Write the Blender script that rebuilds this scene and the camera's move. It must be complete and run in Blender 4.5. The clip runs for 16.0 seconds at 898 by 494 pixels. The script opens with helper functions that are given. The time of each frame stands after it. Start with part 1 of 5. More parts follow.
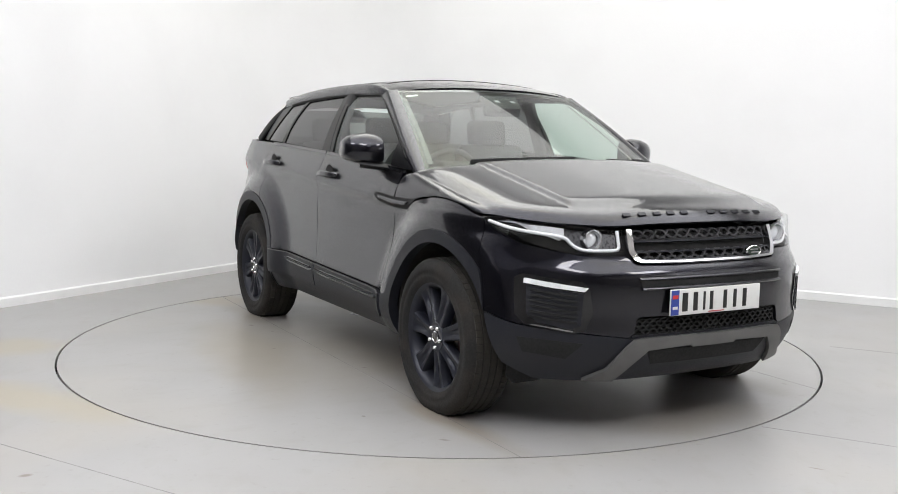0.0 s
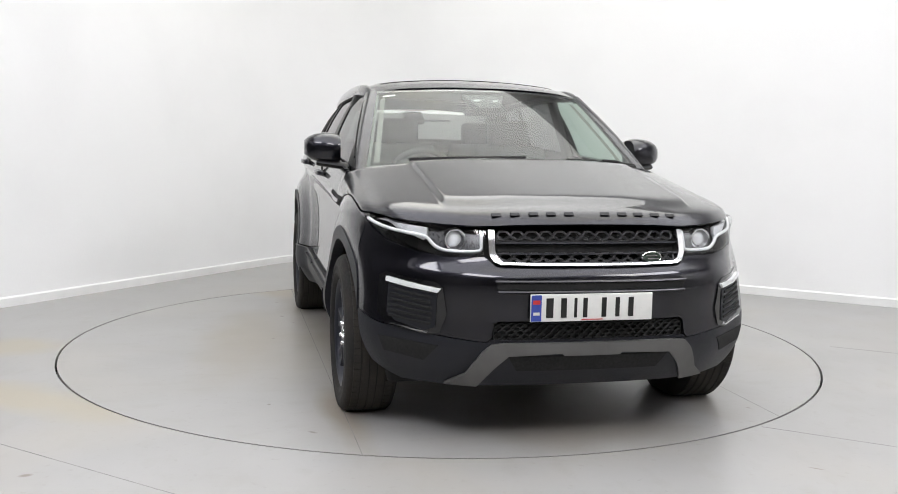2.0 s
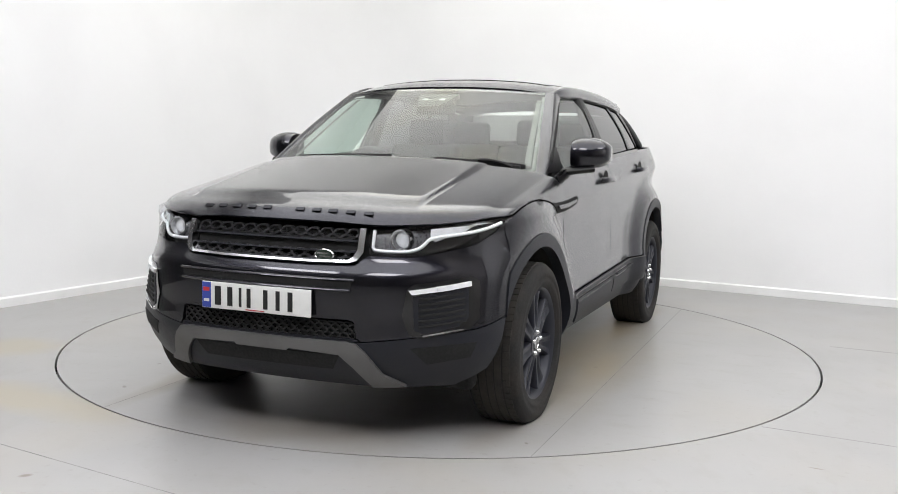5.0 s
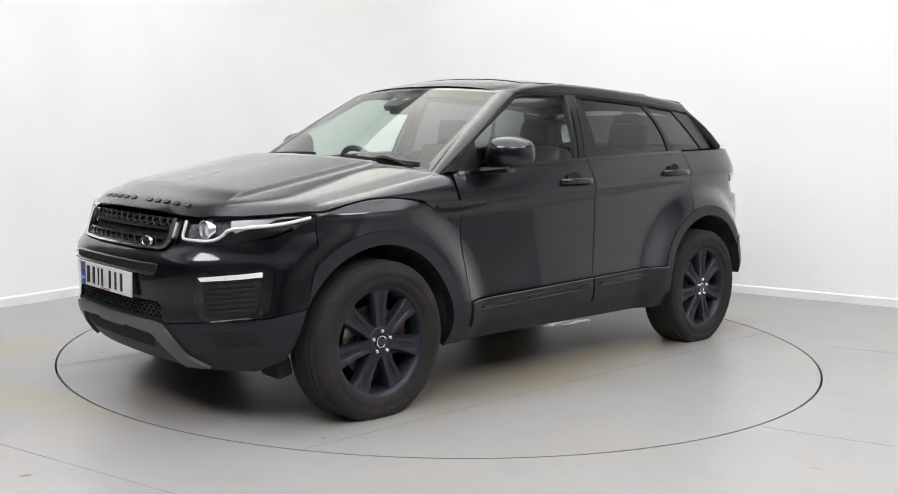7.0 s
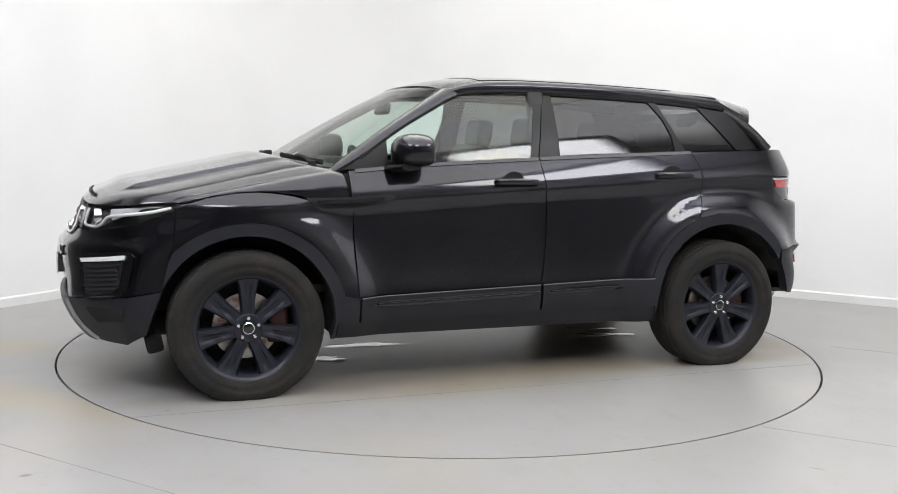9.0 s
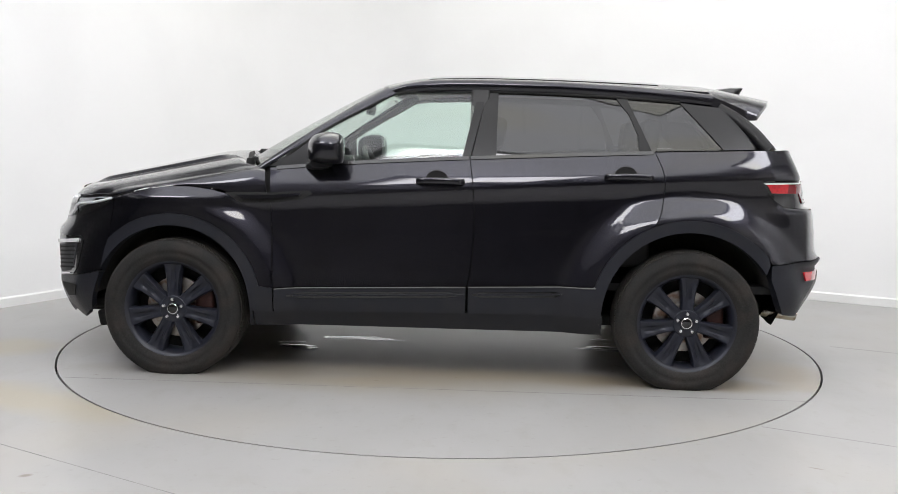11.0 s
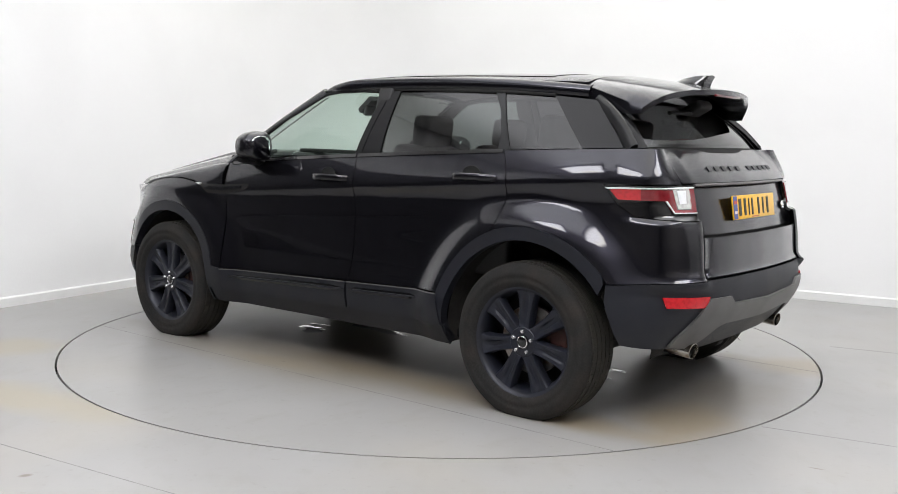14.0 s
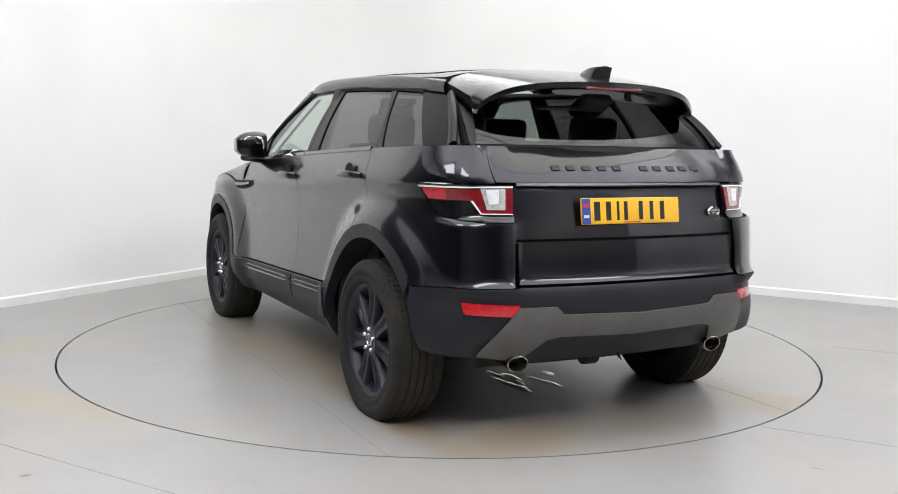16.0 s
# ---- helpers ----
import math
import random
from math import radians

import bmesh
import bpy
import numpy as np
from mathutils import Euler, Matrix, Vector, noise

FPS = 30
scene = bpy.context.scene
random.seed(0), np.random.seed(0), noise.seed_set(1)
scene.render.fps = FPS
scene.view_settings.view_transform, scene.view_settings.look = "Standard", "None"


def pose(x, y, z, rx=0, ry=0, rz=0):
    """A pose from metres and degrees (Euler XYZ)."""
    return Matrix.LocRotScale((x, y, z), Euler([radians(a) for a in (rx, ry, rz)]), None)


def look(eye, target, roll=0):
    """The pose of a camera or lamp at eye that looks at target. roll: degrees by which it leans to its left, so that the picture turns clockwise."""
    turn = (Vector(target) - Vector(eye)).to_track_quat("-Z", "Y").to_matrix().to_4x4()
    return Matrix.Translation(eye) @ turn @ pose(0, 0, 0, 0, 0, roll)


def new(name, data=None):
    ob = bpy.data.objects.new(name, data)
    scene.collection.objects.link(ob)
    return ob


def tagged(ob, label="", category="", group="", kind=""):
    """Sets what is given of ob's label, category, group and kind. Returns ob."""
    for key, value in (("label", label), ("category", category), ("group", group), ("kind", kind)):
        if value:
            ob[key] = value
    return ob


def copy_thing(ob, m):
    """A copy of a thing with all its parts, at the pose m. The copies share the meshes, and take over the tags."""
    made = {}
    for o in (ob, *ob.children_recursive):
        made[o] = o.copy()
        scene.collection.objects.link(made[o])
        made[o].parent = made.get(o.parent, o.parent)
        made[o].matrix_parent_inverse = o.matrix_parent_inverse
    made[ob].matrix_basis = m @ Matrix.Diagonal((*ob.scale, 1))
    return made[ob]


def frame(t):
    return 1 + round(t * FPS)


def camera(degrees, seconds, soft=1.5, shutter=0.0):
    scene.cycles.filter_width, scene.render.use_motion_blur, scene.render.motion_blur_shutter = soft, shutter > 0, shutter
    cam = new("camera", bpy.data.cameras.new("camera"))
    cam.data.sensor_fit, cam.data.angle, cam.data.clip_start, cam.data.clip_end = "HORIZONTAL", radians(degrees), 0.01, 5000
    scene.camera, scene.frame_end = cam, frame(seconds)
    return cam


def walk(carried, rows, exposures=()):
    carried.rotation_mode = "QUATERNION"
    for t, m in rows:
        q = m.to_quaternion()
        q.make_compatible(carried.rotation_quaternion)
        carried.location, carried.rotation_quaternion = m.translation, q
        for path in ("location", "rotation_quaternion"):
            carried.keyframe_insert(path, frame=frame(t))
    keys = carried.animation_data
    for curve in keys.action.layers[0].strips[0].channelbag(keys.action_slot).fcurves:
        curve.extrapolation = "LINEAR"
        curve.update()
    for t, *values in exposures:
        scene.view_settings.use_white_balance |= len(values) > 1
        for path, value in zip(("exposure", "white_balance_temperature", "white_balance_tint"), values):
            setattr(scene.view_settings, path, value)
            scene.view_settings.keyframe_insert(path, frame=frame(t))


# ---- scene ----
cam = camera(50.66, 16.0, soft=0.9)
EYE = Vector((0.0, -5.883, 1.254))
AHEAD = Vector((0.00717 * 0.9937, 0.9937, -0.11229))
VIEW = look(EYE, EYE + AHEAD, 1.144)
walk(cam, [(0.0, VIEW), (16.0, VIEW)])

# turn of the turntable in degrees
SPIN = [(0.0, -60.86), (0.25, -61.5), (0.5, -62.64), (0.75, -64.2), (1.0, -66.17), (1.5, -71.03), (2.0, -77.10), (2.5, -83.1),
        (3.0, -89.1), (3.5, -95.05), (4.0, -101.0), (4.5, -106.95), (5.0, -112.9), (5.5, -118.85), (6.0, -124.8),
        (6.5, -130.7), (7.0, -136.65), (7.5, -142.5), (8.0, -148.4), (8.5, -154.2), (9.0, -160.0), (9.5, -165.8),
        (10.0, -171.6), (10.5, -177.4), (11.0, -183.2), (11.5, -189.0), (12.0, -195.0), (12.5, -200.95), (13.0, -206.9),
        (13.5, -212.8), (14.0, -218.75), (14.5, -224.65), (15.0, -230.6), (15.5, -236.6), (16.0, -242.65)]
CAR_OFF = Vector((0.0174, 0.1316, 0.0))   # car's middle on the turntable
RING = 2.244

# ---- light ----
world = bpy.data.worlds.new("studio_air")
scene.world = world
world.use_nodes = True
world.node_tree.nodes["Background"].inputs[0].default_value = (0.9, 0.95, 1.0, 1)
world.node_tree.nodes["Background"].inputs[1].default_value = 0.04
scene.view_settings.exposure = 0.0

CORNER = Vector((-1.19, 4.256, 0))
E1 = Vector((0.870, -0.492, 0)).normalized()
E2 = Vector((-0.492, -0.870, 0)).normalized()
LEN1, LEN2, HIGH = 10.0, 13.0, 4.3


def room(a, b, z=0.0):
    """A place in the room: a along the one wall, b along the other."""
    p = CORNER + E1 * a + E2 * b
    return Vector((p.x, p.y, z))


# ceiling panels added out of view, first and last standing in for a lit ceiling: place, size, tone, strength, share of
# it left at the frame
LAMPS = [(4.6, 4.7, 8.4, 8.6, (0.945, 0.955, 1.0), 2.42, 0.0), (5.6, 8.2, 2.6, 1.5, (0.97, 0.96, 1.0), 14.0, 0.0), (2.0, 8.2, 2.2, 1.5, (0.95, 0.95, 1.0), 14.0, 0.0),
         (8.5, 4.4, 1.5, 2.6, (0.95, 0.95, 1.0), 13.0, 0.0), (3.3, 2.5, 5.2, 3.6, (0.985, 0.985, 0.955), 3.1, 0.75)]

# ---- materials ----
def mat(name, base, rough=0.5, metal=0.0, coat=0.0, vary=0.1, scale=8.0, fine=90.0, bump=0.0, rvary=0.1, second=None, mix=(0.45, 0.65), coat_rough=0.03):
    m = bpy.data.materials.new(name)
    m.use_nodes = True
    nt = m.node_tree
    b = nt.nodes["Principled BSDF"]
    b.inputs["Metallic"].default_value = metal
    b.inputs["Coat Weight"].default_value = coat
    b.inputs["Coat Roughness"].default_value = coat_rough
    b.inputs["Coat IOR"].default_value = 1.5
    tc = nt.nodes.new("ShaderNodeTexCoord")
    n1 = nt.nodes.new("ShaderNodeTexNoise")
    n1.inputs["Scale"].default_value, n1.inputs["Detail"].default_value = scale, 6
    n2 = nt.nodes.new("ShaderNodeTexNoise")
    n2.inputs["Scale"].default_value, n2.inputs["Detail"].default_value = fine, 3
    for n in (n1, n2):
        nt.links.new(tc.outputs["Object"], n.inputs["Vector"])
    ramp = nt.nodes.new("ShaderNodeMapRange")
    ramp.inputs[1].default_value, ramp.inputs[2].default_value = mix
    nt.links.new(n1.outputs[0], ramp.inputs[0])
    mx = nt.nodes.new("ShaderNodeMix")
    mx.data_type = "RGBA"
    lo = second or tuple(c * (1 - vary) for c in base)
    mx.inputs[6].default_value, mx.inputs[7].default_value = (*base, 1), (*lo, 1)
    nt.links.new(ramp.outputs[0], mx.inputs[0])
    nt.links.new(mx.outputs[2], b.inputs["Base Color"])
    rr = nt.nodes.new("ShaderNodeMapRange")
    rr.inputs[1].default_value, rr.inputs[2].default_value = 0.3, 0.7
    rr.inputs[3].default_value, rr.inputs[4].default_value = max(0.0, rough - rvary * rough), min(1, rough + rvary * rough)
    nt.links.new(n2.outputs[0], rr.inputs[0])
    nt.links.new(rr.outputs[0], b.inputs["Roughness"])
    if bump:
        bp = nt.nodes.new("ShaderNodeBump")
        bp.inputs["Strength"].default_value, bp.inputs["Distance"].default_value = 0.6, bump
        nt.links.new(n2.outputs[0], bp.inputs["Height"])
        nt.links.new(bp.outputs[0], b.inputs["Normal"])
    return m


def glass(name, tint, gloss_rough=0.0):
    """Thin glazing: tinted see-through with a glossy face, the same from both sides."""
    m = bpy.data.materials.new(name)
    m.use_nodes = True
    nt = m.node_tree
    nt.nodes.remove(nt.nodes["Principled BSDF"])
    out = nt.nodes["Material Output"]
    tr, gl, mx, lw = (nt.nodes.new(k) for k in ("ShaderNodeBsdfTransparent", "ShaderNodeBsdfGlossy", "ShaderNodeMixShader", "ShaderNodeLayerWeight"))
    tr.inputs[0].default_value = (*tint, 1)
    gl.inputs["Roughness"].default_value = gloss_rough
    lw.inputs["Blend"].default_value = 0.5
    pw, ad = nt.nodes.new("ShaderNodeMath"), nt.nodes.new("ShaderNodeMath")
    pw.operation, ad.operation = "POWER", "MULTIPLY_ADD"
    pw.inputs[1].default_value = 4.5
    ad.inputs[1].default_value, ad.inputs[2].default_value = 0.9, 0.07
    nt.links.new(lw.outputs["Facing"], pw.inputs[0])
    nt.links.new(pw.outputs[0], ad.inputs[0])
    nt.links.new(ad.outputs[0], mx.inputs[0])
    nt.links.new(tr.outputs[0], mx.inputs[1])
    nt.links.new(gl.outputs[0], mx.inputs[2])
    nt.links.new(mx.outputs[0], out.inputs[0])
    return m


PAINT = mat("black_metallic_paint", (0.0138, 0.0136, 0.0200), 0.30, 0.9, 1.0, vary=0.25, scale=3, fine=700, rvary=0.25, coat_rough=0.012)
GLOSS = mat("gloss_black", (0.006, 0.006, 0.007), 0.08, 0, 0.6, vary=0.2, scale=5, fine=300)
CLAD = mat("dark_grey_textured_plastic", (0.0105, 0.0115, 0.0165), 0.44, vary=0.3, scale=6, fine=900, bump=0.0006, second=(0.0135, 0.0138, 0.0175))
CLAD.node_tree.nodes["Principled BSDF"].inputs["Specular IOR Level"].default_value = 0.35
SKID = mat("grey_painted_skid_plate", (0.13, 0.128, 0.125), 0.42, 0.35, vary=0.12, scale=9, fine=500)
RUBBER = mat("dusty_tyre_rubber", (0.009, 0.0085, 0.008), 0.88, vary=0.3, scale=7, fine=120, bump=0.0008, second=(0.024, 0.0185, 0.0145), mix=(0.45, 0.75))
RIM = mat("matt_black_alloy", (0.013, 0.015, 0.025), 0.42, 0.25, vary=0.3, scale=14, fine=400, second=(0.019, 0.020, 0.027))
CHROME = mat("satin_chrome", (0.78, 0.78, 0.79), 0.14, 1.0, vary=0.06, scale=12, fine=300)
BOLT = mat("bright_bolt_steel", (0.75, 0.75, 0.76), 0.25, 1.0, vary=0.15, scale=30)
DISC = mat("worn_brake_disc", (0.42, 0.40, 0.38), 0.35, 0.9, vary=0.3, scale=20, second=(0.22, 0.14, 0.10))
DARK = mat("black_underbody", (0.008, 0.008, 0.008), 0.85, vary=0.4, scale=6)
MUD = mat("dirty_underbody", (0.03, 0.027, 0.024), 0.9, vary=0.4, scale=9, bump=0.002, fine=40)
REFLECTOR = mat("lamp_reflector", (0.84, 0.85, 0.87), 0.22, 0.15, vary=0.12, scale=30)
DRL = mat("white_light_guide", (0.80, 0.81, 0.82), 0.25, 0.0, 0.5, vary=0.06, scale=40)
RED = mat("red_lamp_lens", (0.55, 0.012, 0.02), 0.12, 0, 1.0, vary=0.25, scale=60)
DEEP_RED = mat("dark_red_lamp_lens", (0.20, 0.008, 0.014), 0.1, 0, 1.0, vary=0.2, scale=50)
CLEAR_LAMP = mat("frosted_clear_lamp", (0.62, 0.62, 0.60), 0.2, 0.3, 1.0, vary=0.3, scale=45)
PLATE_W = mat("white_plate", (0.72, 0.72, 0.70), 0.3, 0, 0.3, vary=0.05, scale=20)
PLATE_Y = mat("yellow_plate", (0.85, 0.48, 0.02), 0.3, 0, 0.3, vary=0.06, scale=20)
PLATE_INK = mat("plate_black", (0.01, 0.01, 0.01), 0.4)
PLATE_BLUE = mat("plate_blue", (0.03, 0.06, 0.32), 0.35)
PLATE_RED = mat("plate_red", (0.5, 0.03, 0.03), 0.35)
LETTER = mat("dark_chrome_letters", (0.035, 0.035, 0.04), 0.2, 0.8, vary=0.2, scale=40)
BADGE = mat("badge_silver_green", (0.10, 0.13, 0.11), 0.3, 0.8, vary=0.3, scale=60)
MESH = mat("dark_satin_mesh", (0.085, 0.085, 0.09), 0.3, 0.85, vary=0.2, scale=20)
CALIPER = mat("rusty_red_caliper", (0.045, 0.012, 0.009), 0.6, 0.1, vary=0.4, scale=30)
STEEL = mat("exhaust_steel", (0.55, 0.53, 0.49), 0.22, 1.0, vary=0.25, scale=25, second=(0.30, 0.24, 0.18))
CABIN = mat("dark_cabin_trim", (0.014, 0.014, 0.015), 0.6, vary=0.2, scale=10, fine=400, bump=0.0005)
LEATHER = mat("black_leather", (0.016, 0.0155, 0.015), 0.45, vary=0.2, scale=9, fine=260, bump=0.0006)
# pale grey that stands in for side-window light seen through the windscreen
SIDE_LIGHT = mat("painted_side_window_light", (0.20, 0.20, 0.185), 0.9, vary=0.08, scale=14, fine=500)
LINER = mat("pale_headlining", (0.42, 0.41, 0.38), 0.9, vary=0.06, scale=14, fine=500)
SCREEN = glass("windscreen_glass", (0.80, 0.87, 0.82))
SIDE_GLASS = glass("front_side_glass", (0.76, 0.87, 0.82))
PRIVACY = glass("privacy_glass", (0.17, 0.172, 0.178))
PILLAR = mat("satin_black_pillar", (0.006, 0.006, 0.007), 0.34, vary=0.2, scale=5, fine=300)
PILLAR.node_tree.nodes["Principled BSDF"].inputs["Specular IOR Level"].default_value = 0.3
BOWL = mat("smoked_lamp_bowl", (0.20, 0.20, 0.21), 0.28, 0.5, vary=0.25, scale=30)
REAR_GLASS = glass("rear_window_glass", (0.27, 0.275, 0.27))
LAMP_GLASS = glass("lamp_cover", (0.93, 0.94, 0.95))
MIRROR = mat("mirror_glass", (0.85, 0.88, 0.87), 0.02, 1.0, vary=0.02)
WALL = mat("white_painted_wall", (0.86, 0.86, 0.868), 0.7, vary=0.04, scale=0.8, fine=60, bump=0.0008)
SKIRT = mat("white_gloss_skirting", (0.82, 0.82, 0.82), 0.35, vary=0.05, scale=3)
CEIL = mat("white_ceiling", (0.78, 0.78, 0.78), 0.85, vary=0.04, scale=1.2)
BACK = mat("grey_partition", (0.36, 0.345, 0.33), 0.7, vary=0.3, scale=0.7)
SEAM = mat("joint_line", (0.28, 0.275, 0.266), 0.6, vary=0.3, scale=6)
# pale base colour gives the puddles their bright look, whatever they mirror
PALE_FILM = mat("pale_puddle_film", (0.60, 0.59, 0.58), 0.12, vary=0.15, scale=9, coat=1.0)
TREAD = mat("dusty_tyre_tread", (0.032, 0.028, 0.023), 0.9, vary=0.35, scale=9, fine=150, second=(0.022, 0.020, 0.018), mix=(0.4, 0.65))
# near-black of the unseen screens that the car's sides mirror
PITCH = mat("dark_hall_stand_in", (0.03, 0.029, 0.03), 0.6, vary=0.3, scale=2)


def panel_glow(name, tone, strength, rim=0.0):
    """A diffuser: brightest over its lamps in the middle, dying away to its frame."""
    m = bpy.data.materials.new(name)
    m.use_nodes = True
    nt = m.node_tree
    b = nt.nodes["Principled BSDF"]
    b.inputs["Base Color"].default_value = (0.8, 0.8, 0.8, 1)
    tc, sp = nt.nodes.new("ShaderNodeTexCoord"), nt.nodes.new("ShaderNodeSeparateXYZ")
    nt.links.new(tc.outputs["Generated"], sp.inputs[0])
    last = None
    for k in (0, 1):
        a = nt.nodes.new("ShaderNodeMath")
        a.operation = "PINGPONG"
        a.inputs[1].default_value = 0.5
        nt.links.new(sp.outputs[k], a.inputs[0])
        r = nt.nodes.new("ShaderNodeMapRange")
        r.interpolation_type = "SMOOTHERSTEP"
        r.inputs[1].default_value, r.inputs[2].default_value = 0.0, 0.40 if rim else 0.16
        nt.links.new(a.outputs[0], r.inputs[0])
        if last is None:
            last = r.outputs[0]
        else:
            p = nt.nodes.new("ShaderNodeMath")
            p.operation = "MULTIPLY"
            nt.links.new(last, p.inputs[0])
            nt.links.new(r.outputs[0], p.inputs[1])
            last = p.outputs[0]
    nz, rg, mx = nt.nodes.new("ShaderNodeTexNoise"), nt.nodes.new("ShaderNodeMapRange"), nt.nodes.new("ShaderNodeMix")
    nz.inputs["Scale"].default_value, nz.inputs["Detail"].default_value = 0.55, 1
    rg.inputs[1].default_value, rg.inputs[2].default_value, rg.inputs[4].default_value = 0.53, 0.68, 0.3
    mx.data_type = "RGBA"
    mx.inputs[6].default_value, mx.inputs[7].default_value = (*tone, 1), (1.0, 0.93, 0.62, 1)
    nt.links.new(tc.outputs["Object"], nz.inputs["Vector"])
    nt.links.new(nz.outputs[0], rg.inputs[0])
    nt.links.new(rg.outputs[0], mx.inputs[0])
    nt.links.new(mx.outputs[2], b.inputs["Emission Color"])
    g = nt.nodes.new("ShaderNodeMath")
    g.operation = "MULTIPLY_ADD"
    g.inputs[1].default_value, g.inputs[2].default_value = strength * (1 - rim), strength * rim
    nt.links.new(last, g.inputs[0])
    nt.links.new(g.outputs[0], b.inputs["Emission Strength"])
    return m

# ---- building helpers ----
def part(name, bm, material, parent=None, label="", smooth=True, m=None):
    me = bpy.data.meshes.new(name)
    bm.normal_update()
    bm.to_mesh(me)
    bm.free()
    me.materials.append(material)
    if smooth:
        me.polygons.foreach_set("use_smooth", [True] * len(me.polygons))
    ob = new(name, me)
    if parent is not None:
        ob.parent = parent
    if m is not None:
        ob.matrix_basis = m
    return tagged(ob, label)


def box(bm, size, m=Matrix(), bevel=0.0, seg=2):
    made = bmesh.ops.create_cube(bm, size=1.0, matrix=m @ Matrix.Diagonal((*size, 1)))
    if bevel:
        edges = {e for v in made["verts"] for e in v.link_edges}
        bmesh.ops.bevel(bm, geom=list(edges), offset=bevel, segments=seg, affect="EDGES", profile=0.6)
    return bm


def boxed(size, m=Matrix(), bevel=0.0, seg=2):
    return box(bmesh.new(), size, m, bevel, seg)


def flat(bm, angle=35):
    """Mark hard edges, so that smooth shading keeps them."""
    bm.normal_update()
    for e in bm.edges:
        if len(e.link_faces) == 2 and e.calc_face_angle(0) > radians(angle):
            e.smooth = False
    return bm


def lathe(profile, n=48, axis="Y"):
    """A solid of revolution about the y axis; profile of (radius, y)."""
    bm = bmesh.new()
    rings = []
    for k in range(n):
        a = 2 * math.pi * k / n
        rings.append([bm.verts.new((r * math.cos(a), y, r * math.sin(a))) for r, y in profile])
    for k in range(n):
        a, b = rings[k], rings[(k + 1) % n]
        for i in range(len(profile) - 1):
            bm.faces.new((a[i], a[i + 1], b[i + 1], b[i]))
    bmesh.ops.remove_doubles(bm, verts=bm.verts, dist=1e-5)
    bmesh.ops.recalc_face_normals(bm, faces=bm.faces)
    return flat(bm)


def curve(points, n=60):
    """A smooth line through points (Catmull-Rom), n + 1 places evenly along it."""
    p = np.array(points, float)
    q = np.vstack([2 * p[0] - p[1], p, 2 * p[-1] - p[-2]])
    out = []
    for i in range(len(p) - 1):
        a, b, c, d = q[i:i + 4]
        for t in np.linspace(0, 1, 24, endpoint=False):
            out.append(0.5 * (2 * b + (c - a) * t + (2 * a - 5 * b + 4 * c - d) * t * t + (3 * b - a - 3 * c + d) * t ** 3))
    out = np.array(out + [p[-1]])
    run = np.r_[0, np.cumsum(np.linalg.norm(np.diff(out, axis=0), axis=1))]
    at = np.linspace(0, run[-1], n + 1)
    return np.array([np.interp(at, run, out[:, k]) for k in range(p.shape[1])]).T


def sweep(points, section, n=40, up=(0, 0, 1), taper=None, closed=False):
    """A tube: a closed section of (across, up) carried along a line."""
    line = [Vector(p) for p in (curve(points, n) if not closed else points)]
    bm = bmesh.new()
    rings = []
    count = len(line)
    for i, p in enumerate(line):
        if closed:
            d = (line[(i + 1) % count] - line[i - 1]).normalized()
        else:
            d = (line[min(i + 1, count - 1)] - line[max(i - 1, 0)]).normalized()
        side = d.cross(Vector(up)).normalized()
        top = side.cross(d).normalized()
        k = taper(i / (count - 1)) if taper else 1.0
        rings.append([bm.verts.new(p + side * a * k + top * b * k) for a, b in section])
    m = len(section)
    for i in range(count if closed else count - 1):
        a, b = rings[i], rings[(i + 1) % count]
        for j in range(m):
            bm.faces.new((a[j], a[(j + 1) % m], b[(j + 1) % m], b[j]))
    if not closed:
        bm.faces.new(rings[0][::-1])
        bm.faces.new(rings[-1])
    bmesh.ops.recalc_face_normals(bm, faces=bm.faces)
    return flat(bm, 50)


def oval(a, b, n=10, power=1.0):
    out = []
    for k in range(n):
        t = 2 * math.pi * k / n
        c, s = math.cos(t), math.sin(t)
        out.append((a * math.copysign(abs(c) ** power, c), b * math.copysign(abs(s) ** power, s)))
    return out


